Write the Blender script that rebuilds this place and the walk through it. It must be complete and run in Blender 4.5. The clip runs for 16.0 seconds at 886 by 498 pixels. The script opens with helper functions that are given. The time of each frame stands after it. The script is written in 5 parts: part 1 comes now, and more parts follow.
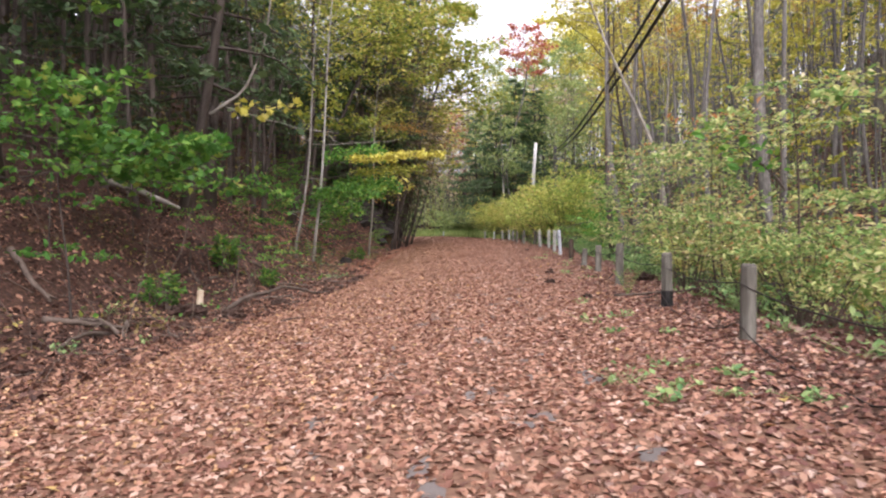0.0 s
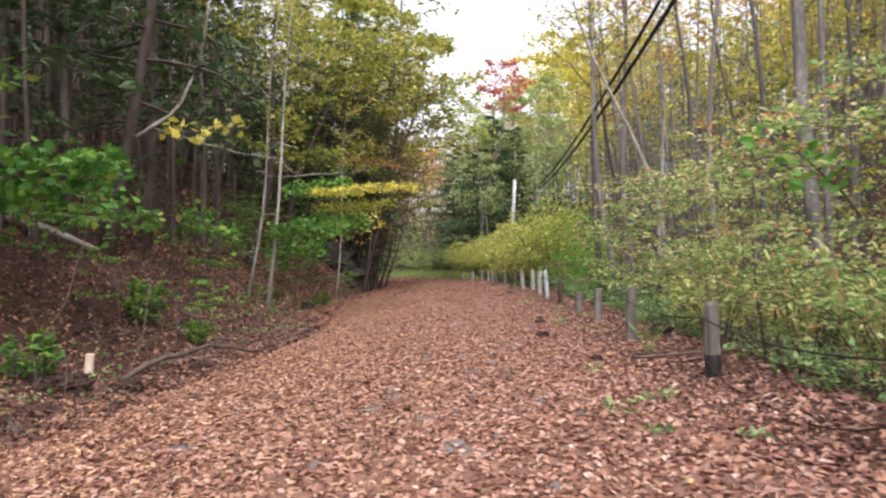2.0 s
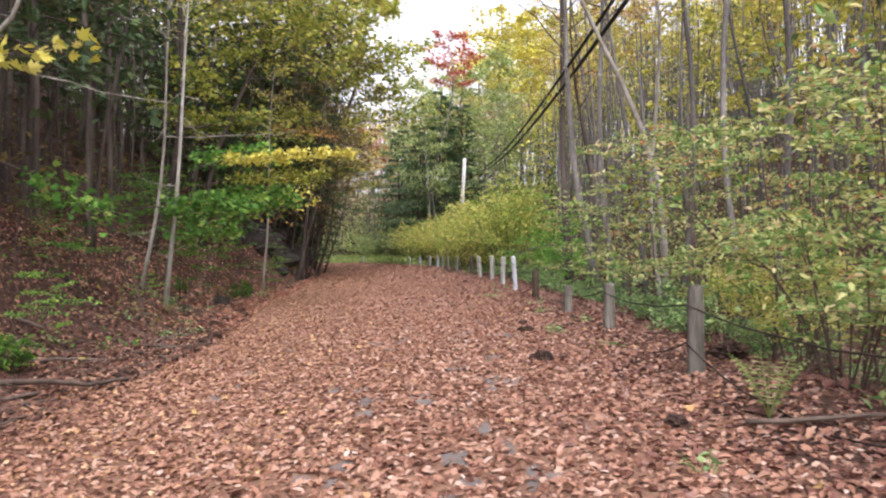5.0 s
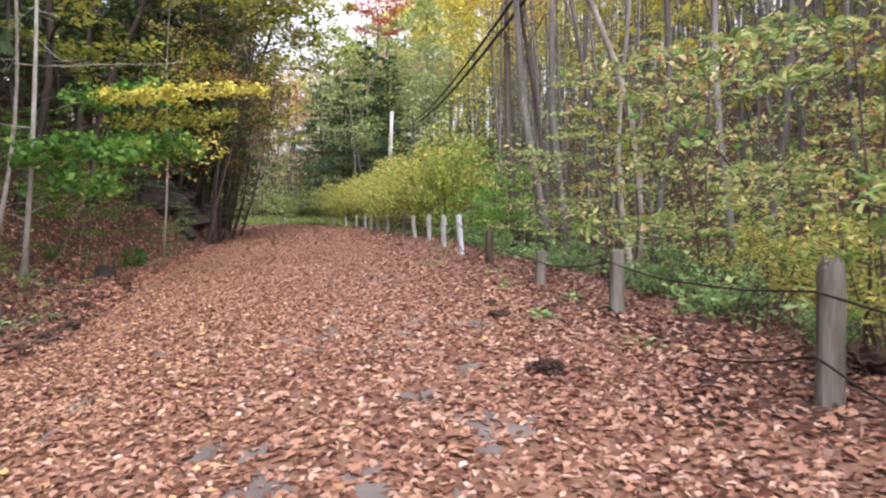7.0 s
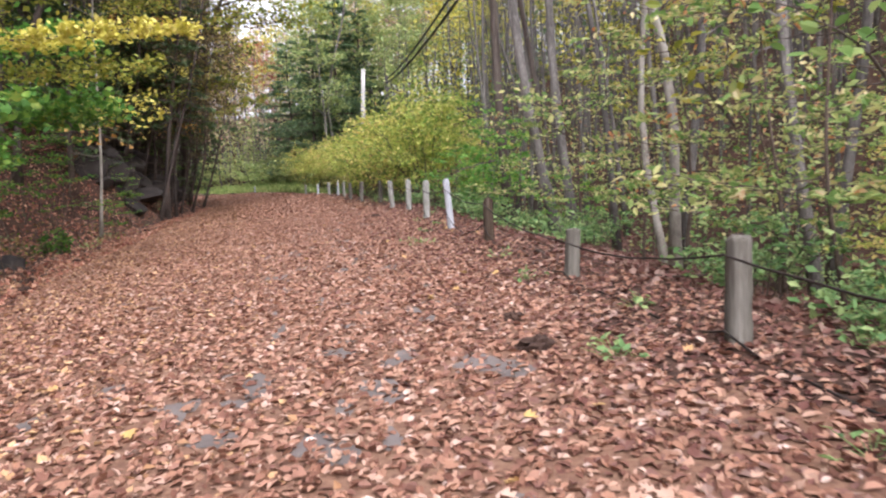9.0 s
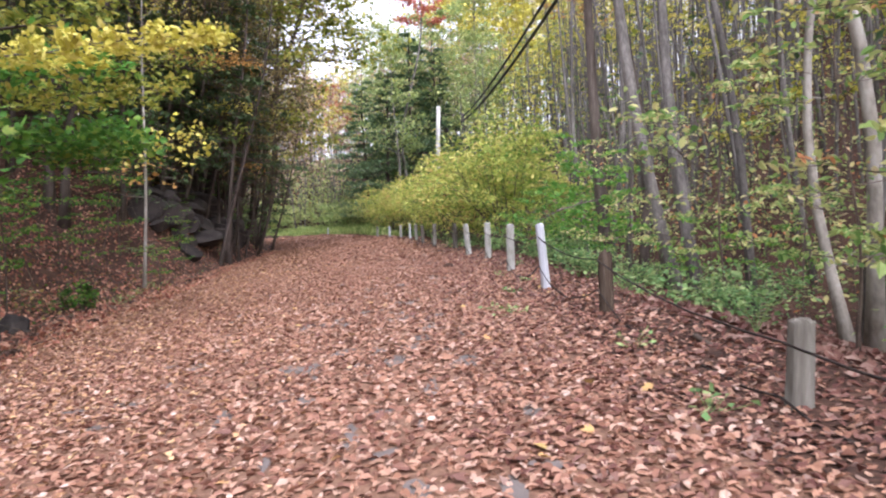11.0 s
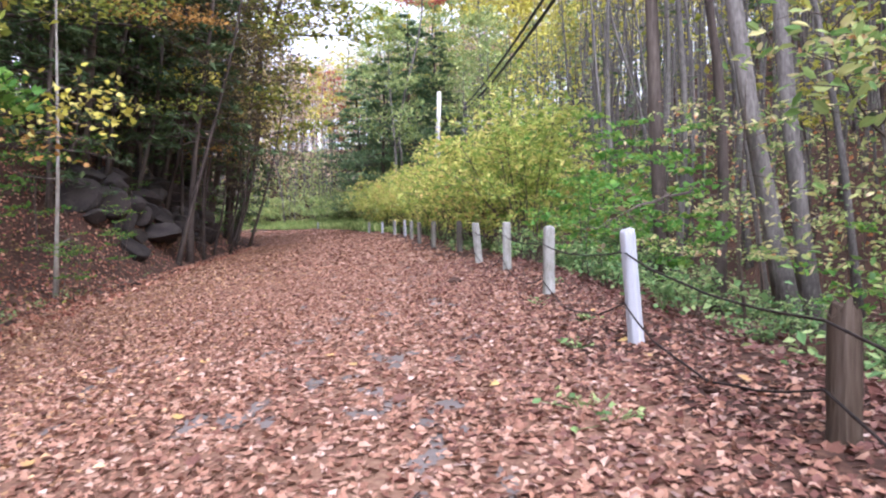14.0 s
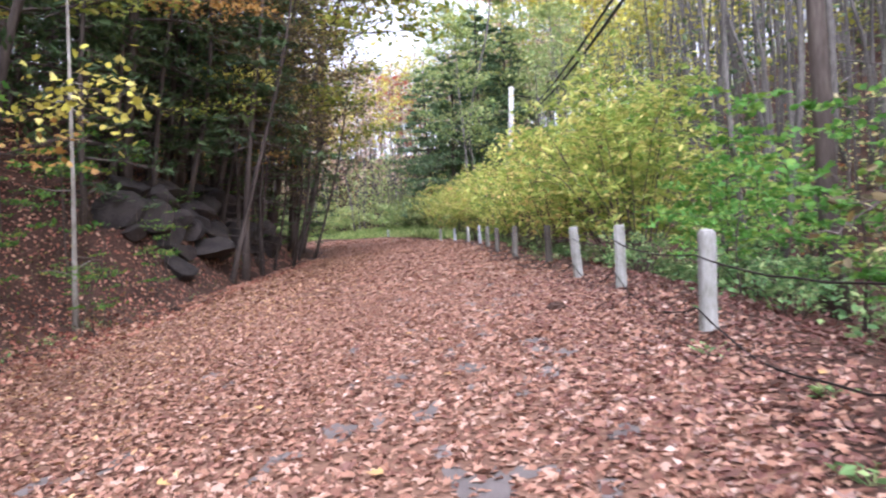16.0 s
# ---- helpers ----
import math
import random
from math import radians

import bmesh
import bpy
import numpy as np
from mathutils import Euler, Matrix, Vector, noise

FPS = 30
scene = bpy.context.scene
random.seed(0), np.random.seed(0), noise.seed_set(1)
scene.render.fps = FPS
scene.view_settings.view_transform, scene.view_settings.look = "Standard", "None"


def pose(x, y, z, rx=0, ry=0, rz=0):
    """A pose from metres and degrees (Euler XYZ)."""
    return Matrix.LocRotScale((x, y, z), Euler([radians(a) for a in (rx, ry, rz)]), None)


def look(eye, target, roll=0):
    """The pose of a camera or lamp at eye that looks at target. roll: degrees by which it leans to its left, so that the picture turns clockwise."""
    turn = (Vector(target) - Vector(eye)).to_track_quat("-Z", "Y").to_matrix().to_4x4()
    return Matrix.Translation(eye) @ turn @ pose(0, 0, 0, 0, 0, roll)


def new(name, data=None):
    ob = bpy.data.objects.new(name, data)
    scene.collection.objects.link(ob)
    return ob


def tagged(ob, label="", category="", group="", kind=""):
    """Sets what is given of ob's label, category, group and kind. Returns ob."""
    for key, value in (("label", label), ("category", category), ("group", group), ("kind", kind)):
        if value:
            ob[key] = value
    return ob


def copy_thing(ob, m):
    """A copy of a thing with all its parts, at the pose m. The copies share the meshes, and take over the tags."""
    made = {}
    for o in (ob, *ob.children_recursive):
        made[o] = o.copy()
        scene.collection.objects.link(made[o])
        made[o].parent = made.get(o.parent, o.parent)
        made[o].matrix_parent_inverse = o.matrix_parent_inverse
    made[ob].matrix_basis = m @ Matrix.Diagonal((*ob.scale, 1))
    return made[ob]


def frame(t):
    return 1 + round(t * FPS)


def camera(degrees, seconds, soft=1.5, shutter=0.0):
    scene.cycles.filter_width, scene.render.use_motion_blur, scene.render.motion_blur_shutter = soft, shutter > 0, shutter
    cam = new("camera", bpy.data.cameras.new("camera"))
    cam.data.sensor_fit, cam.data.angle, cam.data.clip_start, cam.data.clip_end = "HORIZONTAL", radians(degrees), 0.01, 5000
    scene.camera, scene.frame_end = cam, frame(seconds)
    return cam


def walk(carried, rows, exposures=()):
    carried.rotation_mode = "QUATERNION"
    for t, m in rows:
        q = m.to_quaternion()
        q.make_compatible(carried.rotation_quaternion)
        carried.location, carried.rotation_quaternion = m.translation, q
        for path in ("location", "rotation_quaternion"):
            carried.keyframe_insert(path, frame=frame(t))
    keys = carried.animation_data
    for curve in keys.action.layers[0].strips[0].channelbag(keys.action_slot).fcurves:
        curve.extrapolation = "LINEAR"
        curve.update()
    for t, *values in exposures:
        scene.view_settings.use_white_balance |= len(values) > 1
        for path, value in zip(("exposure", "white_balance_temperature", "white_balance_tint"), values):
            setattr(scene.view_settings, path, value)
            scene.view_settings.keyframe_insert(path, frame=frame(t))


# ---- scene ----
cam = camera(63.3, 16.0, soft=2.15, shutter=0.25)
METRES, EYE, TILT, LEAN, TURN = 25.95, 1.4, 0.0, -4.0, 6.0
ROWS = [
    (0.0, 0.0, 0.0, 0.0, -0.13, -1.84, 3.92),
    (0.5, -0.0009, 0.0294, 0.0003, 1.29, -1.2, 4.9),
    (1.0, 0.0037, 0.0592, 0.0003, -2.33, -0.39, 4.57),
    (1.5, 0.005, 0.0905, 0.0004, -3.59, -0.05, 5.26),
    (2.0, 0.0089, 0.1221, -0.0001, -1.83, 1.25, 4.36),
    (2.5, 0.0096, 0.1512, 0.001, 6.88, 2.04, 3.55),
    (3.0, 0.0154, 0.1794, -0.0002, -4.89, 2.27, 4.55),
    (3.5, 0.0175, 0.2104, 0.0002, -5.23, 1.12, 4.14),
    (6.0, 0.0139, 0.3693, -0.0013, -10.12, -1.11, 4.96),
    (6.5, 0.0182, 0.4014, -0.0024, -13.79, -2.41, 5.34),
    (7.0, 0.0202, 0.4342, -0.0024, -12.26, -3.96, 4.66),
    (7.5, 0.025, 0.4655, -0.0034, -12.18, -4.26, 5.65),
    (8.0, 0.0299, 0.4982, -0.0027, -12.18, -4.81, 5.58),
    (8.5, 0.0366, 0.529, -0.0032, -16.38, -7.23, 6.74),
    (9.0, 0.0426, 0.5609, -0.0028, -14.14, -7.13, 6.37),
    (9.5, 0.0478, 0.593, -0.0024, -11.84, -4.6, 7.08),
    (10.0, 0.0538, 0.625, -0.0017, -10.14, -3.0, 7.59),
    (12.5, 0.0759, 0.7821, -0.0047, -6.25, -3.87, 5.82),
    (13.0, 0.0788, 0.8121, -0.0044, -5.93, -3.29, 7.02),
    (13.5, 0.0813, 0.8418, -0.0045, -4.66, -3.07, 5.4),
    (14.0, 0.0841, 0.8712, -0.0043, -8.38, -3.57, 5.41),
    (14.5, 0.088, 0.9014, -0.003, -7.94, -3.17, 6.14),
    (15.0, 0.0894, 0.9305, -0.0034, -3.73, -1.57, 7.96),
    (15.5, 0.092, 0.9606, -0.0039, -6.97, -2.74, 8.39),
    (16.0, 0.0898, 0.9914, -0.0048, -2.71, -2.55, 7.33),
]
walk(cam, [(t, pose(0, 0, EYE, TILT, LEAN, TURN) @ pose(METRES * x, METRES * y, METRES * z, 90 + pitch, roll, yaw)) for t, x, y, z, yaw, pitch, roll in ROWS],
     exposures=[(0.0, 1.5, 6250, 20), (10.0, 1.74, 6050, 20), (12.5, 1.86, 5600, 24), (16.0, 1.98, 5550, 24)])

# ---- light ----
world = bpy.data.worlds.new("overcast_sky")
scene.world = world
world.use_nodes = True
wn, wl = world.node_tree.nodes, world.node_tree.links
sky = wn.new("ShaderNodeTexSky")
sky.sky_type = "NISHITA"
sky.sun_disc = False
sky.sun_elevation = radians(52)
sky.sun_rotation = radians(172)
sky.air_density, sky.dust_density, sky.ozone_density = 1.0, 4.0, 1.0
grey = wn.new("ShaderNodeHueSaturation")
grey.inputs["Saturation"].default_value = 0.12
wl.new(sky.outputs[0], grey.inputs["Color"])
wl.new(grey.outputs[0], wn["Background"].inputs["Color"])
wn["Background"].inputs["Strength"].default_value = 0.15
sun = new("sun", bpy.data.lights.new("sun", "SUN"))
sun.data.energy, sun.data.angle, sun.data.color = 0.6, radians(70), (1.0, 0.97, 0.94)
sun.matrix_world = look((math.sin(radians(172)) * 60, math.cos(radians(172)) * 60, 77), (0, 0, 0))


# ---- materials ----
def nodes_of(name):
    m = bpy.data.materials.new(name)
    m.use_nodes = True
    nt = m.node_tree
    return m, nt.nodes, nt.links, nt.nodes["Principled BSDF"]


def ramp_of(n, stops):
    r = n.new("ShaderNodeValToRGB")
    e = r.color_ramp.elements
    while len(e) < len(stops):
        e.new(0.5)
    for el, (p, c) in zip(e, stops):
        el.position, el.color = p, (*c, 1)
    return r


def surface(name, stops, scale=6.0, detail=6.0, rough=0.9, bump=0.3, stretch=(1, 1, 1), fine=40.0, fine_mix=0.35):
    """Rough natural surface: two scales of noise drive the colour, the fine one the relief."""
    m, n, l, p = nodes_of(name)
    co = n.new("ShaderNodeTexCoord")
    mp = n.new("ShaderNodeMapping")
    mp.inputs["Scale"].default_value = stretch
    l.new(co.outputs["Object"], mp.inputs["Vector"])
    a, b = n.new("ShaderNodeTexNoise"), n.new("ShaderNodeTexNoise")
    a.inputs["Scale"].default_value, a.inputs["Detail"].default_value = scale, detail
    b.inputs["Scale"].default_value, b.inputs["Detail"].default_value = fine, 4
    l.new(mp.outputs[0], a.inputs["Vector"])
    l.new(mp.outputs[0], b.inputs["Vector"])
    mx = n.new("ShaderNodeMix")
    mx.inputs[0].default_value = fine_mix
    l.new(a.outputs[0], mx.inputs[2])
    l.new(b.outputs[0], mx.inputs[3])
    info = n.new("ShaderNodeObjectInfo")
    add = n.new("ShaderNodeMath")
    add.operation = "MULTIPLY_ADD"
    l.new(info.outputs["Random"], add.inputs[0])
    add.inputs[1].default_value = 0.12
    sub = n.new("ShaderNodeMath")
    sub.operation = "SUBTRACT"
    sub.inputs[1].default_value = 0.06
    l.new(mx.outputs[0], sub.inputs[0])
    l.new(sub.outputs[0], add.inputs[2])
    r = ramp_of(n, stops)
    l.new(add.outputs[0], r.inputs[0])
    l.new(r.outputs[0], p.inputs["Base Color"])
    p.inputs["Roughness"].default_value = rough
    p.inputs["Specular IOR Level"].default_value = 0.25
    bm_ = n.new("ShaderNodeBump")
    bm_.inputs["Strength"].default_value, bm_.inputs["Distance"].default_value = bump, 0.03
    l.new(mx.outputs[0], bm_.inputs["Height"])
    l.new(bm_.outputs[0], p.inputs["Normal"])
    return m


def leafy(name, stops, through_light=0.35, rough=0.55, noise_scale=9.0):
    """Leaf: each island takes its own colour from the ramp; part of the light shines through."""
    m, n, l, p = nodes_of(name)
    geo = n.new("ShaderNodeNewGeometry")
    info = n.new("ShaderNodeObjectInfo")
    co = n.new("ShaderNodeTexCoord")
    noi = n.new("ShaderNodeTexNoise")
    noi.inputs["Scale"].default_value = noise_scale
    l.new(co.outputs["Object"], noi.inputs["Vector"])
    a = n.new("ShaderNodeMath")
    a.operation = "MULTIPLY_ADD"
    l.new(geo.outputs["Random Per Island"], a.inputs[0])
    a.inputs[1].default_value = 0.85
    b = n.new("ShaderNodeMath")
    b.operation = "MULTIPLY_ADD"
    l.new(info.outputs["Random"], b.inputs[0])
    b.inputs[1].default_value, b.inputs[2].default_value = 0.2, -0.1
    c = n.new("ShaderNodeMath")
    c.operation = "MULTIPLY_ADD"
    l.new(noi.outputs[0], c.inputs[0])
    c.inputs[1].default_value = 0.3
    l.new(b.outputs[0], c.inputs[2])
    l.new(c.outputs[0], a.inputs[2])
    r = ramp_of(n, stops)
    l.new(a.outputs[0], r.inputs[0])
    l.new(r.outputs[0], p.inputs["Base Color"])
    p.inputs["Roughness"].default_value = rough
    p.inputs["Specular IOR Level"].default_value = 0.3
    if through_light:
        t = n.new("ShaderNodeBsdfTranslucent")
        l.new(r.outputs[0], t.inputs["Color"])
        mx = n.new("ShaderNodeMixShader")
        mx.inputs[0].default_value = through_light
        l.new(p.outputs[0], mx.inputs[1])
        l.new(t.outputs[0], mx.inputs[2])
        l.new(mx.outputs[0], n["Material Output"].inputs["Surface"])
    return m


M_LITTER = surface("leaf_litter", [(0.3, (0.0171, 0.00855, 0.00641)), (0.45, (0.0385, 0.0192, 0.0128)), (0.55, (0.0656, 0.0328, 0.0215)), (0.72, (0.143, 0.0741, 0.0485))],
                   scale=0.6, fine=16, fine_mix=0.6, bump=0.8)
# Matted base of the road; shadow in gaps between leaves is in its brown.
M_ROADMAT = surface("gap_shaded_road_leaves", [(0.3, (0.0761, 0.0395, 0.0265)), (0.45, (0.139, 0.0736, 0.0478)), (0.55, (0.188, 0.102, 0.065)), (0.72, (0.249, 0.154, 0.101))],
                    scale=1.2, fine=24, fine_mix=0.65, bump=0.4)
M_ASPHALT = surface("wet_asphalt", [(0.3, (0.105, 0.0883, 0.08)), (0.7, (0.21, 0.179, 0.163))], scale=3, fine=120, rough=0.95, bump=0.2)
M_SOIL = surface("dark_soil", [(0.3, (0.02, 0.012, 0.009)), (0.7, (0.09, 0.05, 0.035))], scale=5, fine=60, bump=0.8)
M_ROCK = surface("mossy_rock", [(0.3, (0.014, 0.012, 0.011)), (0.5, (0.036, 0.030, 0.027)), (0.62, (0.058, 0.047, 0.042)), (0.75, (0.03, 0.036, 0.018))],
                 scale=1.6, fine=14, bump=0.8)
M_BARK = surface("grey_brown_bark", [(0.3, (0.0468, 0.042, 0.0376)), (0.52, (0.136, 0.124, 0.112)), (0.75, (0.289, 0.266, 0.241))], scale=3, fine=30,
                 stretch=(1, 1, 0.3), bump=1.0, fine_mix=0.5)
M_BARK_DARK = surface("dark_bark", [(0.3, (0.0373, 0.0282, 0.0232)), (0.55, (0.0994, 0.0787, 0.0662)), (0.75, (0.191, 0.158, 0.132))], scale=3, fine=20,
                      stretch=(1, 1, 0.2), bump=0.9)
M_BARK_PALE = surface("pale_smooth_bark", [(0.3, (0.125, 0.108, 0.0874)), (0.5, (0.281, 0.254, 0.213)), (0.7, (0.406, 0.385, 0.342))], scale=4, fine=18,
                      stretch=(1, 1, 0.5), bump=0.4)
M_TWIG = surface("dead_twigs", [(0.3, (0.05, 0.036, 0.028)), (0.7, (0.16, 0.12, 0.095))], scale=5, fine=30)
M_POST = surface("weathered_grey_wood", [(0.3, (0.05, 0.044, 0.035)), (0.5, (0.115, 0.104, 0.085)), (0.7, (0.21, 0.195, 0.165))], scale=4, fine=26,
                 stretch=(1.2, 1.2, 0.2), bump=0.8)
M_POST_BROWN = surface("rotten_brown_wood", [(0.3, (0.0223, 0.0149, 0.00992)), (0.5, (0.0645, 0.0446, 0.0298)), (0.72, (0.134, 0.104, 0.0794))], scale=5, fine=28,
                       stretch=(2, 2, 0.14), bump=1.0)
M_WHITE = surface("worn_white_paint", [(0.28, (0.216, 0.208, 0.193)), (0.42, (0.39, 0.401, 0.424)), (0.7, (0.442, 0.452, 0.483))], scale=5, fine=30,
                  stretch=(1.5, 1.5, 0.2), rough=0.6, bump=0.3)
M_GREYPAINT = surface("lichened_grey_paint", [(0.3, (0.136, 0.136, 0.0992)), (0.5, (0.273, 0.267, 0.236)), (0.7, (0.372, 0.366, 0.341))], scale=7, fine=35,
                      stretch=(1.2, 1.2, 0.5), rough=0.8, bump=0.5)
M_POLE = surface("sun_bleached_pole_wood", [(0.3, (0.16, 0.15, 0.13)), (0.5, (0.42, 0.41, 0.39)), (0.7, (0.62, 0.61, 0.59))], scale=4, fine=24, stretch=(2, 2, 0.15), rough=0.85, bump=0.4)
M_CHAR = surface("charred_wood", [(0.3, (0.008, 0.008, 0.008)), (0.7, (0.035, 0.03, 0.028))], scale=8, fine=40, bump=1.0)
M_CABLE = surface("rusty_steel_cable", [(0.3, (0.012, 0.01, 0.009)), (0.7, (0.05, 0.034, 0.027))], scale=20, fine=90, rough=0.7)
M_WIRE = surface("black_power_cable", [(0.3, (0.012, 0.012, 0.012)), (0.7, (0.035, 0.035, 0.035))], scale=2, fine=20, rough=0.6)
M_CUT = surface("fresh_cut_wood", [(0.3, (0.45, 0.34, 0.22)), (0.7, (0.72, 0.62, 0.48))], scale=8, fine=40, stretch=(1, 1, 0.3))

L_FALLEN = leafy("dry_fallen_leaves", [(0.04, (0.0728, 0.03, 0.0206)), (0.22, (0.161, 0.07, 0.0463)), (0.42, (0.26, 0.128, 0.0843)), (0.62, (0.343, 0.18, 0.115)),
                                       (0.84, (0.406, 0.245, 0.17)), (0.96, (0.468, 0.32, 0.246)), (1.08, (0.562, 0.43, 0.36))], 0.12, 0.6)
# Red-brown leaves, colour darkened further to hold the shadow along the fence.
L_FALLEN_RED_SHADE = leafy("red_brown_leaves_shaded", [(0.0, (0.0524, 0.0187, 0.016)), (0.4, (0.128, 0.0491, 0.0363)), (0.75, (0.195, 0.098, 0.0751)), (1.0, (0.267, 0.174, 0.138))],
                     0.12, 0.6)
# Lighter copy of that red-brown ramp: the bank's light is in the colour.
L_BANK_RED = leafy("red_brown_bank_leaves", [(0.0, (0.122, 0.0432, 0.0319)), (0.4, (0.3, 0.113, 0.0725)), (0.75, (0.458, 0.227, 0.15)), (1.0, (0.624, 0.4, 0.276))],
                     0.12, 0.6)
L_FALLEN_YEL = leafy("yellow_fallen_leaves", [(0.0, (0.383, 0.208, 0.064)), (0.6, (0.493, 0.344, 0.12)), (1.0, (0.51, 0.192, 0.136))], 0.15, 0.55)
L_FALLEN_TAN = leafy("tan_fallen_leaves", [(0.0, (0.202, 0.0982, 0.0486)), (0.35, (0.356, 0.196, 0.0972)), (0.7, (0.499, 0.312, 0.157)), (1.0, (0.713, 0.508, 0.281))], 0.12, 0.6)
L_GRASS = leafy("verge_grass", [(0.0, (0.10, 0.17, 0.045)), (0.5, (0.22, 0.32, 0.09)), (1.0, (0.42, 0.46, 0.17))], 0.4)
# Darker leaf mix for the nearer stretch of the bank.
L_BANK = leafy("dark_bank_litter", [(0.0, (0.022, 0.011, 0.008)), (0.4, (0.066, 0.031, 0.022)), (0.75, (0.14, 0.066, 0.045)), (1.0, (0.34, 0.185, 0.12))], 0.08, 0.7)
L_GREEN = leafy("maple_green", [(0.0, (0.035, 0.105, 0.02)), (0.5, (0.085, 0.22, 0.035)), (0.85, (0.17, 0.32, 0.05)), (1.0, (0.34, 0.37, 0.07))], 0.42)
L_BRIGHT = leafy("bright_green", [(0.0, (0.07, 0.19, 0.035)), (0.6, (0.15, 0.36, 0.06)), (1.0, (0.36, 0.46, 0.09))], 0.45)
L_YGREEN = leafy("yellow_green", [(0.0, (0.14, 0.19, 0.03)), (0.35, (0.30, 0.33, 0.05)), (0.7, (0.50, 0.46, 0.08)), (1.0, (0.60, 0.48, 0.12))], 0.42)
L_BUSH = leafy("bush_yellow_green", [(0.0, (0.13, 0.237, 0.046)), (0.35, (0.335, 0.433, 0.092)), (0.7, (0.572, 0.597, 0.156)), (0.9, (0.756, 0.659, 0.221)), (1.0, (0.734, 0.515, 0.202))], 0.5)
L_SHRUB = leafy("shrub_mixed", [(0.0, (0.09, 0.19, 0.05)), (0.3, (0.20, 0.34, 0.09)), (0.6, (0.40, 0.48, 0.17)), (0.88, (0.64, 0.59, 0.25)), (0.96, (0.72, 0.62, 0.38)), (1.0, (0.55, 0.24, 0.10))], 0.45)
L_YELLOW = leafy("autumn_yellow", [(0.0, (0.34, 0.32, 0.05)), (0.5, (0.58, 0.53, 0.08)), (1.0, (0.70, 0.62, 0.18))])
L_ORANGE = leafy("autumn_orange", [(0.0, (0.27, 0.14, 0.04)), (0.5, (0.46, 0.25, 0.06)), (1.0, (0.58, 0.38, 0.12))])
L_RED = leafy("autumn_red", [(0.0, (0.28, 0.06, 0.045)), (0.5, (0.50, 0.13, 0.09)), (1.0, (0.60, 0.27, 0.16))])
L_HEMLOCK = leafy("hemlock_needles", [(0.0, (0.0312, 0.06, 0.024)), (0.5, (0.066, 0.114, 0.0432)), (1.0, (0.132, 0.18, 0.066))], 0.25)
L_BROWN = leafy("brown_dead_foliage", [(0.0, (0.06, 0.052, 0.027)), (0.5, (0.135, 0.11, 0.05)), (0.85, (0.25, 0.18, 0.075)), (1.0, (0.34, 0.27, 0.07))])
L_CANOPY = leafy("canopy_green_gold", [(0.0, (0.10, 0.15, 0.03)), (0.45, (0.25, 0.30, 0.05)), (0.8, (0.43, 0.43, 0.075)), (1.0, (0.50, 0.38, 0.10))], 0.42)
L_PINE = leafy("conifer_needles", [(0.0, (0.05, 0.095, 0.045)), (0.5, (0.10, 0.17, 0.08)), (1.0, (0.19, 0.26, 0.12))], 0.35)
# Orange-pink far foliage; distance haze is mixed into the colour as paleness.
L_FAR_HAZE = leafy("hazy_orange_pink", [(0.0, (0.33, 0.24, 0.16)), (0.4, (0.50, 0.36, 0.25)), (0.75, (0.60, 0.42, 0.33)), (1.0, (0.50, 0.52, 0.28))], 0.45)
# Green of the far thickets, with the paleness of haze in the colour.
L_PALE = leafy("hazy_pale_green", [(0.0, (0.14, 0.22, 0.08)), (0.5, (0.30, 0.39, 0.14)), (1.0, (0.48, 0.50, 0.19))], 0.45)
L_WEED = leafy("roadside_weed", [(0.0, (0.08, 0.18, 0.065)), (0.55, (0.19, 0.34, 0.12)), (1.0, (0.42, 0.52, 0.21))], 0.42)

# ---- ground shape ----
EDGE_L = ([-60, 0, 20, 25, 29, 34, 40, 46, 52, 58, 65, 75, 88, 98, 110, 130, 700], [-5.2, -5.1, -4.9, -5.5, -6.2, -6.6, -7.1, -7.8, -8.3, -8.5, -8.8, -11.0, -17.0, -27, -48, -95, -1400])
EDGE_R = ([-60, 0, 8, 15, 22, 29, 36, 42, 46, 57, 64, 80, 93, 101, 110, 125, 700],
          [2.6, 2.5, 2.35, 2.1, 1.95, 1.65, 1.5, 1.0, 0.3, -0.7, -2.1, -5.6, -9.6, -15, -28, -60, -1250])


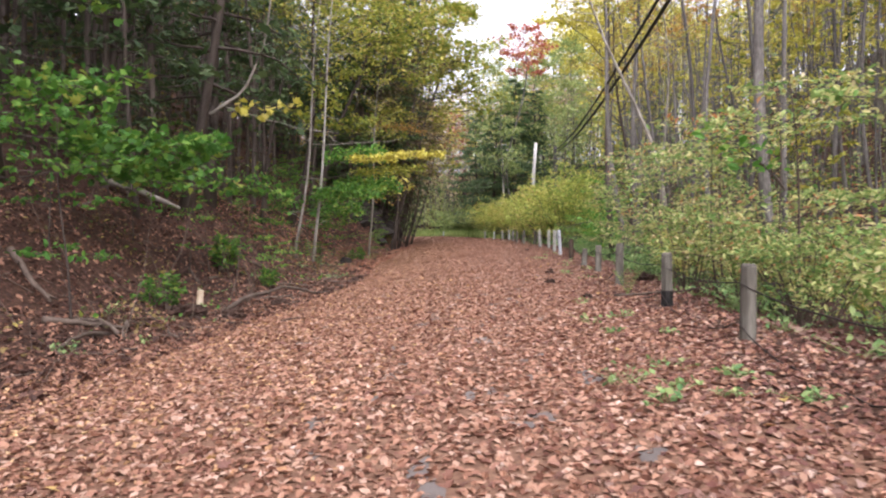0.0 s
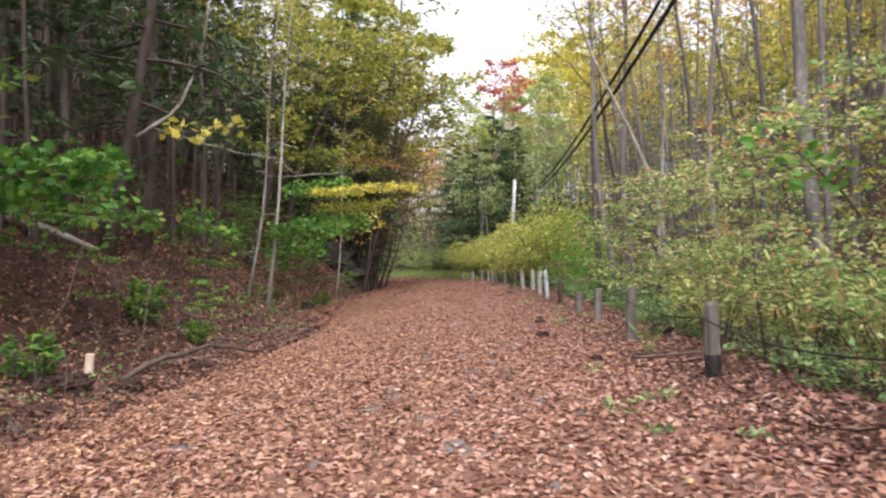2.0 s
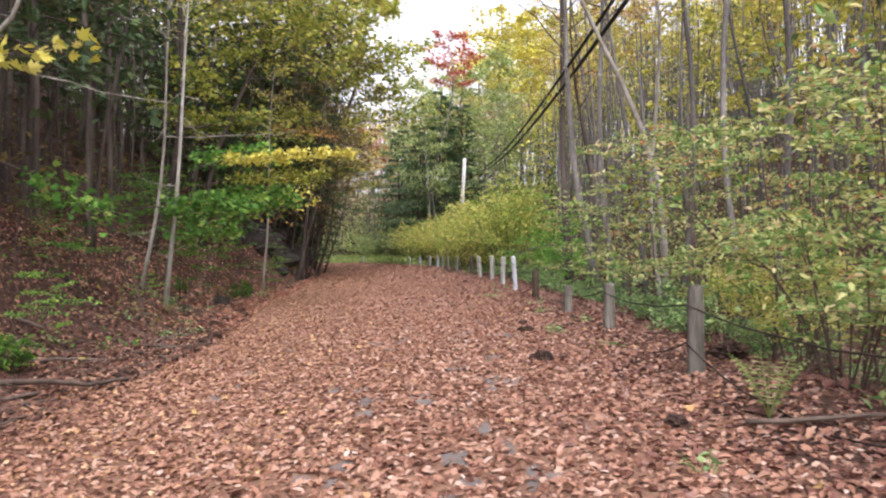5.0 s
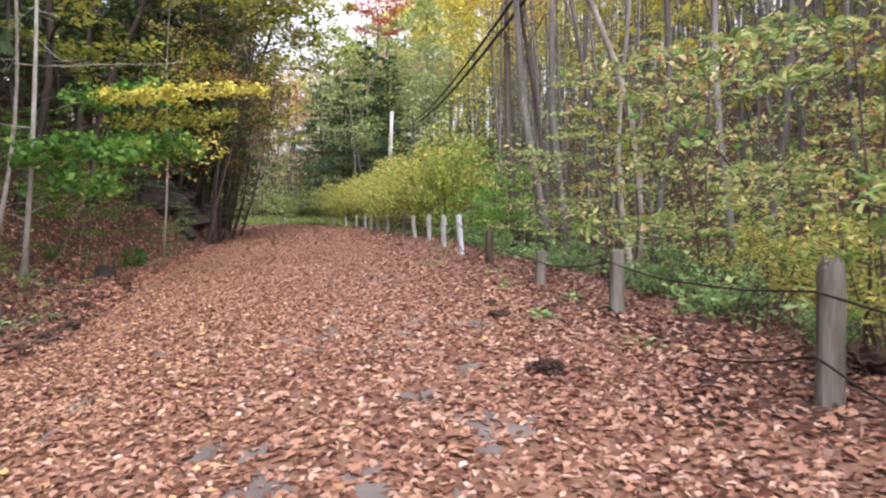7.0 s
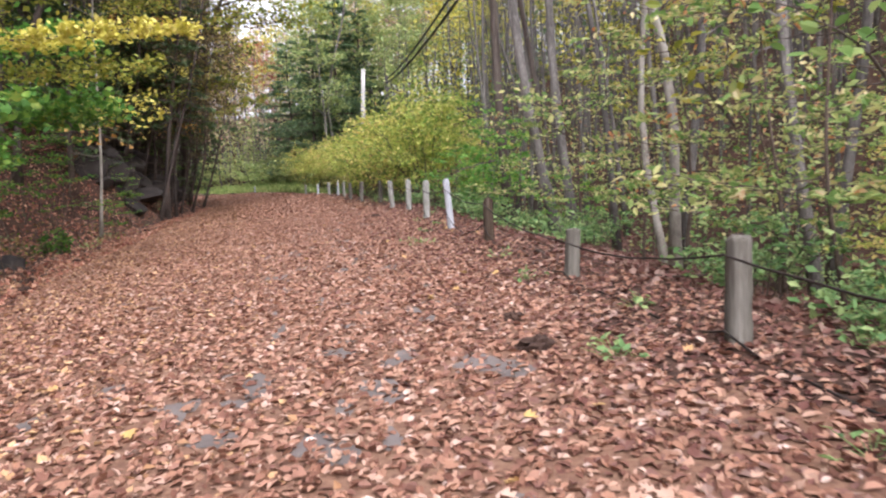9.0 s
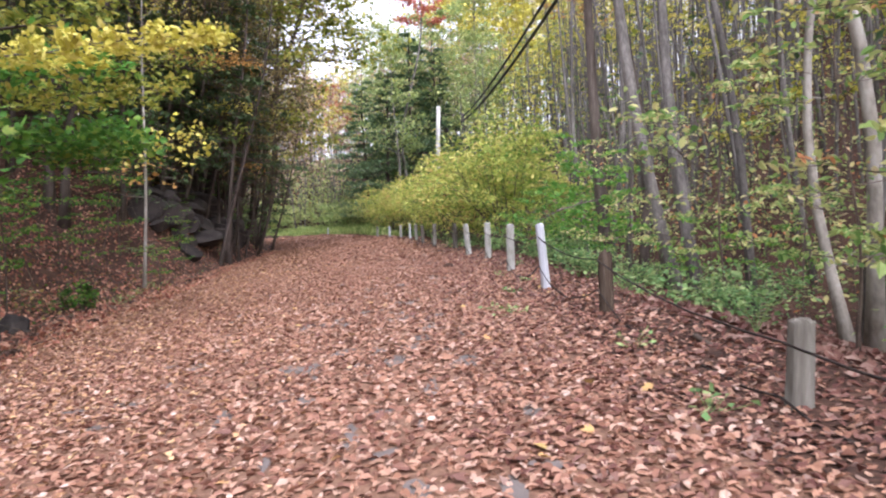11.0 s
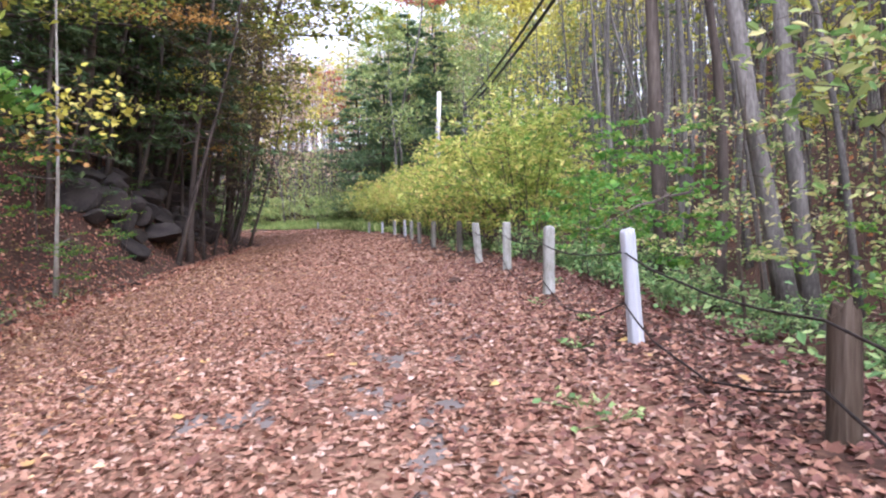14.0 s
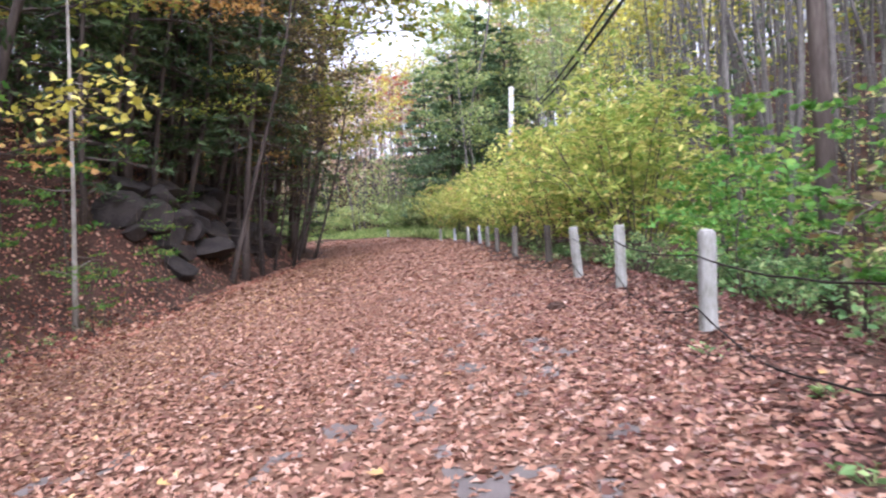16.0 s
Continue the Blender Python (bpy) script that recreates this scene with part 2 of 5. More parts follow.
def ground_z(x, y):
    """Height of the bare ground: banked road, rising bank, gully and far hillside."""
    x, y = np.asarray(x, float), np.asarray(y, float)
    el, er = np.interp(y, *EDGE_L), np.interp(y, *EDGE_R)
    xr = np.clip(x, el - 0.5, er + 1.0)
    yc = np.clip(y, -30, 75)
    z = 0.0699 * (0.9945 * xr * np.clip(1.6 - y / 100, 0.15, 1.0) + 0.1045 * yc) - 0.09 * np.clip(y / 12, 0, 1)
    s = np.maximum(el - x, 0)
    cliff = np.clip((y - 41) / 4, 0, 1) * np.clip((62 - y) / 5, 0, 1)
    z = z + 0.08 * np.minimum(s, 1.2) + 0.32 * np.clip(s - 1.2, 0, 2.0) + 0.62 * np.clip(s - 2.6, 0, 38) + cliff * 2.3 * np.clip((s - 0.5) / 1.7, 0, 1)
    q = np.maximum(x - er, 0)
    gully = np.clip((82 - y) / 14, 0, 1)
    z = z - gully * 0.28 * np.clip(q - 0.7, 0, 4.5) + (1 - gully) * 0.16 * np.clip(q - 0.4, 0, 7) + 0.5 * (1 - 0.5 * np.clip((y - 85) / 30, 0, 1)) * np.clip(q - 8.0, 0, 44)
    rough = np.clip((np.maximum(s, q) - 0.6) / 4, 0, 1)
    z = z + rough * (0.16 * np.sin(0.9 * x + 1.3 * np.sin(0.45 * y)) * np.cos(0.71 * y + 0.4) + 0.06 * np.sin(2.3 * x + 0.7) * np.sin(2.9 * y) + 0.05 * np.sin(5.1 * x + 1.7 * y) * np.sin(4.3 * y - 1.3 * x))
    z = z + 0.012 * np.sin(1.7 * x + 0.6 * y) + 0.010 * np.sin(2.9 * y - 1.1 * x)
    return z


def gz(x, y):
    return float(ground_z(x, y))


# ---- mesh tools ----
class Shape:
    """Collects tubes, leaves and faces for one mesh."""

    def __init__(self):
        self.v, self.f, self.n = [], [], 0

    def add(self, verts, faces):
        verts = np.asarray(verts, float)
        self.v.append(verts)
        self.f.extend([tuple(i + self.n for i in fc) for fc in faces])
        self.n += len(verts)

    def tube(self, pts, rad, k=6, cap=True, wob=0.0, rng=None):
        pts = np.asarray(pts, float)
        m = len(pts)
        rad = np.broadcast_to(np.asarray(rad, float), (m,))
        tan = np.gradient(pts, axis=0)
        tan /= np.linalg.norm(tan, axis=1)[:, None] + 1e-9
        ref = np.where(np.abs(tan[:, 2:3]) > 0.9, np.array([[1.0, 0, 0]]), np.array([[0, 0, 1.0]]))
        u = np.cross(tan, ref)
        u /= np.linalg.norm(u, axis=1)[:, None] + 1e-9
        w = np.cross(tan, u)
        a = np.arange(k) * 2 * np.pi / k
        r = rad[:, None] * np.ones((m, k))
        if wob and rng is not None:
            r = r * (1 + wob * rng.uniform(-1, 1, (1, k)) + 0.4 * wob * rng.uniform(-1, 1, (m, k)))
        ring = pts[:, None] + r[..., None] * (np.cos(a)[None, :, None] * u[:, None] + np.sin(a)[None, :, None] * w[:, None])
        faces = []
        for i in range(m - 1):
            for j in range(k):
                j2 = (j + 1) % k
                faces.append((i * k + j, i * k + j2, (i + 1) * k + j2, (i + 1) * k + j))
        if cap:
            faces.append(tuple(range(k - 1, -1, -1)))
            faces.append(tuple((m - 1) * k + j for j in range(k)))
        self.add(ring.reshape(-1, 3), faces)

    def leaves(self, c, nrm, size, rng, wide=0.62, fold=0.12, lobes=False, heading=None, oval=False):
        """Leaf blades at the points c: a pointed blade, an oval one folded along its rib, or a lobed one."""
        c, nrm = np.asarray(c, float), np.asarray(nrm, float)
        k = len(c)
        if not k:
            return
        nrm = nrm / (np.linalg.norm(nrm, axis=1)[:, None] + 1e-9)
        d = rng.normal(size=(k, 3)) if heading is None else np.asarray(heading, float) + 0.3 * rng.normal(size=(k, 3))
        d -= nrm * np.sum(d * nrm, axis=1)[:, None]
        d /= np.linalg.norm(d, axis=1)[:, None] + 1e-9
        e = np.cross(nrm, d)
        s = np.broadcast_to(np.asarray(size, float), (k,))[:, None]
        if lobes:
            prof = [(-0.5, 0.0, 0.0), (-0.42, 0.26, 0.5), (-0.12, 0.5, 1.0), (-0.08, 0.24, 0.4), (0.24, 0.36, 0.8), (0.16, 0.14, 0.2), (0.52, 0.0, 0.1)]
            pts = prof + [(a, -b, h) for a, b, h in prof[-2:0:-1]]
            curl = fold * rng.uniform(-1.0, 1.6, (k, 1))
            V = [c + s * (a * d + b * e + h * curl * nrm) for a, b, h in pts]
            faces = [(0, 1, 2, 3), (0, 3, 4, 5), (0, 5, 6, 7), (0, 7, 8, 9), (0, 9, 10, 11)]
        elif oval:
            f = fold * rng.uniform(-0.3, 1.6, (k, 1))
            t2 = rng.uniform(-0.2, 1.4, (k, 1)) * fold
            rim = [(-0.22, 0.40, 1.0), (0.2, 0.44, 1.0)]
            V = [c - 0.5 * s * d] + [c + s * (a * d + b * wide * e + h * f * nrm) for a, b, h in rim] + [c + s * (0.55 * d - t2 * nrm)]
            V += [c + s * (a * d - b * wide * e + h * f * nrm) for a, b, h in rim[::-1]]
            faces = [(0, 1, 2, 3), (0, 3, 4, 5)]
        else:
            f = fold * rng.uniform(-0.6, 1.6, (k, 1))
            t2 = rng.uniform(-0.3, 0.5, (k, 1)) * fold
            V = [c - 0.5 * s * d, c + s * (-0.05 * d + 0.5 * wide * e + f * nrm), c + s * (0.5 * d - t2 * nrm), c + s * (-0.05 * d - 0.5 * wide * e + f * nrm)]
            faces = [(0, 1, 2, 3)]
        m = len(V)
        verts = np.stack(V, axis=1).reshape(-1, 3)
        base = (np.arange(k) * m + self.n)
        self.v.append(verts)
        for fc in faces:
            self.f.extend(map(tuple, (base[:, None] + np.array(fc)).tolist()))
        self.n += len(verts)

    def mesh(self, name, mat, smooth=False):
        me = bpy.data.meshes.new(name)
        v = np.concatenate(self.v) if self.v else np.zeros((0, 3))
        sizes = np.array([len(f) for f in self.f], dtype=np.int32)
        loops = np.array([i for f in self.f for i in f], dtype=np.int32)
        me.vertices.add(len(v))
        me.vertices.foreach_set("co", v.astype(np.float32).ravel())
        me.loops.add(len(loops))
        me.loops.foreach_set("vertex_index", loops)
        me.polygons.add(len(sizes))
        me.polygons.foreach_set("loop_start", np.concatenate([[0], np.cumsum(sizes)[:-1]]).astype(np.int32))
        me.polygons.foreach_set("loop_total", sizes)
        me.polygons.foreach_set("use_smooth", np.full(len(sizes), smooth))
        me.update(calc_edges=True)
        me.validate()
        me.materials.append(mat)
        return me


def part(name, shape, material, parent, label="", smooth=False):
    ob = new(name, shape.mesh(name, material, smooth))
    ob.parent = parent
    if label:
        ob["label"] = label
    return ob


def thing(name, label, category, group="", kind="", at=None):
    ob = tagged(new(name), label, category, group, kind)
    if at is not None:
        ob.matrix_basis = at
    return ob


def solo(name, shape, material, label, category, group="", kind="", smooth=False):
    return tagged(new(name, shape.mesh(name, material, smooth)), label, category, group, kind)


def bend(a, b, rng, n=6, wob=0.05, sag=0.0):
    """A gently wandering line from a to b."""
    a, b = np.asarray(a, float), np.asarray(b, float)
    t = np.linspace(0, 1, n)[:, None]
    length = np.linalg.norm(b - a)
    p = a + (b - a) * t + wob * length * np.sin(np.pi * t) * rng.normal(size=(1, 3))
    p[1:-1] += 0.35 * wob * length * rng.normal(size=(n - 2, 3)) * 0.5
    p[:, 2] -= sag * length * (t[:, 0] ** 2)
    return p


# ---- ground ----
def spread(near, step, far, grow):
    v = list(np.arange(near[0], near[1], step))
    a, s = near[0], step
    while a > far[0]:
        s *= grow
        a -= s
        v.insert(0, a)
    a, s = v[-1], step
    while a < far[1]:
        s *= grow
        a += s
        v.append(a)
    return np.array(v)


gx, gy = spread((-14, 9), 0.28, (-700, 700), 1.13), spread((-2, 62), 0.42, (-500, 900), 1.12)
GX, GY = np.meshgrid(gx, gy)
sheet = Shape()
nx, ny = len(gx), len(gy)
idx = np.arange(nx * ny).reshape(ny, nx)
sheet.add(np.stack([GX, GY, ground_z(GX, GY)], -1).reshape(-1, 3),
          np.stack([idx[:-1, :-1], idx[:-1, 1:], idx[1:, 1:], idx[1:, :-1]], -1).reshape(-1, 4).tolist())
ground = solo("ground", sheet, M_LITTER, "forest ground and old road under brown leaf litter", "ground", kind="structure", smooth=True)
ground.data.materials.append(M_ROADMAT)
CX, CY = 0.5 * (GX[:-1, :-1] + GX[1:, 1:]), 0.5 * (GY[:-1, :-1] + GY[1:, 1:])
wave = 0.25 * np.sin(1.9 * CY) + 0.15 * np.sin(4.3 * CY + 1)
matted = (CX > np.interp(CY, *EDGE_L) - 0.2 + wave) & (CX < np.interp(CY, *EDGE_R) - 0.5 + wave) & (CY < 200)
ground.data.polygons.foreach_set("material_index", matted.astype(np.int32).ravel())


# ---- trees ----
def make_tree(name, label, seed, h=14.0, r=0.12, lean=(0, 0), base=0.5, limbs=16, reach=2.6, rise=0.5, leafn=1500, leaf=0.14, fuzz=0.35, leaf_mat=None,
              bark=None, flat=0.5, droop=0.0, category="tree", dead=0, twigs=5, sides=8, taper=0.8, conical=False, group="", wide=0.62, lobes=False, oval=False):
    """Tree at the origin: tapered trunk, limbs with twigs, crown of leaves along them."""
    rng = np.random.default_rng(seed)
    top = thing(name, label, category, group)
    n = 12
    t = np.linspace(0, 1, n)
    bx, by = rng.normal(size=2) * 0.016 * h, rng.normal(size=2) * 0.016 * h
    line = np.stack([lean[0] * h * t + bx[0] * np.sin(np.pi * t) + bx[1] * np.sin(2 * np.pi * t), lean[1] * h * t + by[0] * np.sin(np.pi * t) + by[1] * np.sin(2 * np.pi * t), h * t], -1)
    line[0, 2] = -0.35
    rad = r * (1 - taper * t) * (1 + 0.55 * np.exp(-t * h / 0.35))
    rad[-1] = r * 0.12
    trunk = Shape()
    trunk.tube(line, rad, sides, wob=0.08, rng=rng)
    part("trunk", trunk, bark, top, smooth=True)
    br, cr = Shape(), Shape()
    C, N = [], []
    hs = np.sort(rng.uniform(base, 0.98, limbs))
    per = max(1, leafn // max(1, limbs))
    for i, q in enumerate(hs):
        a = i * 2.4 + rng.uniform(-0.5, 0.5)
        p0 = np.array([np.interp(q, t, line[:, k]) for k in range(3)])
        if conical:
            ln = reach * (1.05 - (q - base) / (1.02 - base)) ** 0.8 * rng.uniform(0.5, 1.2)
        else:
            ln = reach * (0.45 + 0.75 * np.sin(np.pi * (0.15 + 0.8 * (q - base) / (1 - base)))) * rng.uniform(0.6, 1.25)
        tip = p0 + ln * np.array([np.cos(a), np.sin(a), rise * rng.uniform(0.5, 1.4)])
        pl = bend(p0, tip, rng, 6, 0.06, droop)
        r0 = min(0.45 * np.interp(q, t, rad), 0.02 + 0.014 * ln)
        br.tube(pl[::1 if r > 0.1 else 2], np.linspace(r0, 0.005, len(pl[::1 if r > 0.1 else 2])), 4 if r > 0.1 else 3, cap=False)
        axis = pl[-1] - pl[0]
        side = np.array([-axis[1], axis[0], 0])
        side /= np.linalg.norm(side) + 1e-9
        nt = twigs
        wts = rng.uniform(0.5, 1.5, nt)
        for j in range(nt):
            f = 0.25 + 0.75 * (j + rng.uniform(0, 1)) / nt
            b0 = np.array([np.interp(f, np.linspace(0, 1, 6), pl[:, k]) for k in range(3)])
            sgn = 1 if j % 2 else -1
            tl = ln * 0.42 * (1.15 - 0.6 * f) * rng.uniform(0.7, 1.2)
            b1 = b0 + tl * (side * sgn * 0.8 + 0.6 * axis / (np.linalg.norm(axis) + 1e-9) + np.array([0, 0, rng.uniform(-0.1, 0.25) - droop * 0.6]))
            br.tube(np.stack([b0, b1]), [0.4 * r0 + 0.003, 0.003], 3, cap=False)
            m = int(per * wts[j] / wts.sum())
            u = rng.uniform(0.1, 1.08, (m, 1))
            C.append(b0 + (b1 - b0) * u + rng.normal(size=(m, 3)) * np.array([1, 1, flat]) * fuzz * tl)
            nn = rng.normal(size=(m, 3)) * 0.55
            nn[:, 2] += 1.0
            N.append(nn)
    for i in range(dead):
        q, a = rng.uniform(0.06, base), rng.uniform(0, 6.28)
        p0 = np.array([np.interp(q, t, line[:, k]) for k in range(3)])
        ln = rng.uniform(0.4, 1.5)
        br.tube(bend(p0, p0 + ln * np.array([np.cos(a), np.sin(a), rng.uniform(-0.35, 0.25)]), rng, 4, 0.08), [0.016, 0.012, 0.008, 0.003], 3, cap=False)
    if br.n:
        tagged(part("branchwork", br, bark, top), kind="stuff")
    if C and leafn:
        C, N = np.concatenate(C), np.concatenate(N)
        cr.leaves(C, N, leaf * rng.uniform(0.6, 1.35, len(C)), rng, wide=wide, lobes=lobes, oval=oval)
        tagged(part("crown", cr, leaf_mat, top), kind="stuff")
    return top


def put(proto, spots):
    """Sets the first of the spots under the prototype itself and copies under the rest. A spot: x, y, turn, scale, lean x, lean y."""
    for i, (x, y, turn, sc, lx, ly) in enumerate(spots):
        m = pose(x, y, gz(x, y), lx, ly, 0) @ pose(0, 0, 0, 0, 0, turn) @ Matrix.Diagonal((sc, sc, sc, 1))
        if proto.get("placed"):
            copy_thing(proto, m)
        else:
            proto.matrix_basis = m
            proto["placed"] = 1


def scatter(rng, count, xs, ys, gap, taken, keep=None):
    """Random places, no two closer than the gap, clear of the road."""
    out = []
    tries = 0
    while len(out) < count and tries < count * 60:
        tries += 1
        x, y = rng.uniform(*xs), rng.uniform(*ys)
        if keep and not keep(x, y):
            continue
        if any((x - a) ** 2 + (y - b) ** 2 < gap * gap for a, b in taken):
            continue
        taken.append((x, y))
        out.append((x, y))
    return out


def off_left(x, y):
    return np.interp(y, *EDGE_L) - x


def off_right(x, y):
    return x - np.interp(y, *EDGE_R)


T = {}
T["slim_a"] = make_tree("slim_tree", "tall slim grey forest tree with sparse yellow leaves", 11, 17, 0.085, base=0.5, limbs=15, reach=1.5, rise=0.9, leafn=500, leaf=0.25, leaf_mat=L_YELLOW, bark=M_BARK, dead=6, twigs=3, sides=5, group="hillside trees")
T["slim_b"] = make_tree("slim_tree", "tall slim grey forest tree with thin yellow-green leaves", 12, 15, 0.065, base=0.55, limbs=13, reach=1.4, rise=0.9, leafn=500, leaf=0.25, leaf_mat=L_YGREEN, bark=M_BARK, dead=6, twigs=3, sides=5, group="hillside trees")
T["slim_c"] = make_tree("slim_tree", "tall bare grey forest tree with few orange leaves", 13, 18, 0.095, base=0.6, limbs=15, reach=1.7, rise=1.0, leafn=700, leaf=0.19, leaf_mat=L_ORANGE, bark=M_BARK, dead=9, twigs=3, sides=5, group="hillside trees")
T["slim_d"] = make_tree("slim_tree", "thin dark understorey trunk with few leaves", 14, 11, 0.045, base=0.35, limbs=14, reach=1.2, rise=0.5, leafn=520, leaf=0.19, leaf_mat=L_YGREEN, bark=M_BARK_DARK, dead=6, twigs=3, sides=5, group="hillside trees")
T["slim_e"] = make_tree("slim_tree", "tall straight grey trunk with bare twigs", 15, 16, 0.075, base=0.5, limbs=14, reach=1.4, rise=1.0, leafn=130, leaf=0.17, leaf_mat=L_YELLOW, bark=M_BARK, dead=8, twigs=3, sides=6, group="hillside trees")
T["oak_y"] = make_tree("broadleaf_tree", "broad tree with yellow-green autumn crown", 21, 15, 0.15, base=0.3, limbs=26, reach=3.0, rise=0.45, leafn=4400, leaf=0.25, leaf_mat=L_CANOPY, bark=M_BARK_DARK, group="roadside trees")
T["oak_yel"] = make_tree("broadleaf_tree", "tall tree with bright yellow autumn crown", 22, 17, 0.15, base=0.25, limbs=28, reach=3.4, rise=0.45, leafn=3400, leaf=0.42, fuzz=0.42, leaf_mat=L_YELLOW, bark=M_BARK, group="far trees")
T["oak_red"] = make_tree("broadleaf_tree", "tree with red autumn crown", 23, 15, 0.14, base=0.4, limbs=24, reach=3.0, rise=0.45, leafn=3400, leaf=0.44, fuzz=0.42, leaf_mat=L_RED, bark=M_BARK, group="far trees")
T["oak_org"] = make_tree("broadleaf_tree", "tree with pale orange-brown autumn crown", 24, 14, 0.12, base=0.35, limbs=24, reach=2.8, rise=0.45, leafn=2800, leaf=0.40, fuzz=0.42, leaf_mat=L_ORANGE, bark=M_BARK, group="far trees")
T["oak_g"] = make_tree("broadleaf_tree", "tall tree with light green crown", 25, 16, 0.13, base=0.3, limbs=26, reach=2.8, rise=0.45, leafn=3800, leaf=0.27, fuzz=0.5, leaf_mat=L_PALE, bark=M_BARK, group="far trees")
T["hem_a"] = make_tree("hemlock_tree", "dark green hemlock with dead lower branches", 31, 16, 0.16, base=0.22, limbs=46, reach=2.8, rise=-0.05, leafn=2500, leaf=0.32, wide=0.34, fuzz=0.24, leaf_mat=L_HEMLOCK, bark=M_BARK_DARK, flat=0.35, droop=0.12, dead=18, twigs=4, conical=True, group="hemlocks")
T["hem_b"] = make_tree("hemlock_tree", "dark green hemlock with dead lower branches", 32, 13, 0.11, base=0.3, limbs=38, reach=2.2, rise=0.0, leafn=1900, leaf=0.31, wide=0.34, fuzz=0.24, leaf_mat=L_HEMLOCK, bark=M_BARK_DARK, flat=0.35, droop=0.1, dead=16, twigs=3, conical=True, group="hemlocks")
T["hem_low"] = make_tree("hemlock_tree", "dark shaggy hemlock with branches near the ground", 36, 14, 0.13, base=0.07, limbs=48, reach=2.7, rise=-0.02, leafn=2050, leaf=0.38, wide=0.34, fuzz=0.26, leaf_mat=L_HEMLOCK, bark=M_BARK_DARK, flat=0.45, droop=0.12, dead=8, twigs=3, conical=True, group="hemlocks")
T["pine"] = make_tree("conifer_tree", "dark green conifer with branches to the ground", 33, 13, 0.15, base=0.06, limbs=70, reach=3.6, rise=0.1, leafn=7500, leaf=0.34, wide=0.34, fuzz=0.3, leaf_mat=L_PINE, bark=M_BARK_DARK, flat=0.4, droop=0.06, conical=True, group="conifers")
T["brown"] = make_tree("leaning_tree", "thin leaning tree with brownish fading leaves", 34, 10, 0.06, base=0.4, limbs=20, reach=1.9, rise=0.2, leafn=1500, leaf=0.12, leaf_mat=L_BROWN, bark=M_BARK_DARK, dead=16, sides=6, group="bank trees")
T["pole_dark"] = make_tree("bare_tree", "thin dark bare trunk with dead twigs", 35, 12, 0.07, base=0.55, limbs=14, reach=1.6, rise=0.3, leafn=500, leaf=0.13, leaf_mat=L_HEMLOCK, bark=M_BARK_DARK, dead=20, sides=6, group="bank trees")
T["sap_g"] = make_tree("maple_sapling", "green maple sapling with flat leaf layers", 41, 3.6, 0.022, base=0.25, limbs=11, reach=1.15, rise=0.12, leafn=360, leaf=0.13, oval=True, leaf_mat=L_GREEN, bark=M_BARK_DARK, flat=0.25, sides=5, group="saplings")
T["sap_b"] = make_tree("maple_sapling", "bright green maple sapling with flat leaf layers", 42, 3.2, 0.022, base=0.2, limbs=11, reach=1.2, rise=0.15, leafn=600, leaf=0.135, oval=True, leaf_mat=L_BRIGHT, bark=M_BARK_DARK, flat=0.25, sides=5, group="saplings")
T["sap_y"] = make_tree("young_tree", "slender young tree with layered pale yellow-green leaves", 44, 3.9, 0.024, base=0.22, limbs=14, reach=1.3, rise=0.15, leafn=880, leaf=0.098, oval=True, wide=0.5, leaf_mat=L_SHRUB, bark=M_TWIG, flat=0.22, sides=5, group="saplings")
T["sap_m"] = make_tree("maple_sapling", "tall green maple sapling with broad lobed leaves", 45, 5.0, 0.03, base=0.2, limbs=15, reach=1.6, rise=0.15, leafn=640, leaf=0.2, leaf_mat=L_BRIGHT, bark=M_BARK_DARK, flat=0.2, sides=6, lobes=True, group="saplings")
T["pale"] = make_tree("pale_slim_tree", "slender pale-barked tree with few leaves", 43, 12, 0.062, lean=(0.035, 0), base=0.5, limbs=14, reach=1.6, rise=0.6, leafn=700, leaf=0.13, leaf_mat=L_YGREEN, bark=M_BARK_PALE, dead=8, sides=8, group="bank trees")


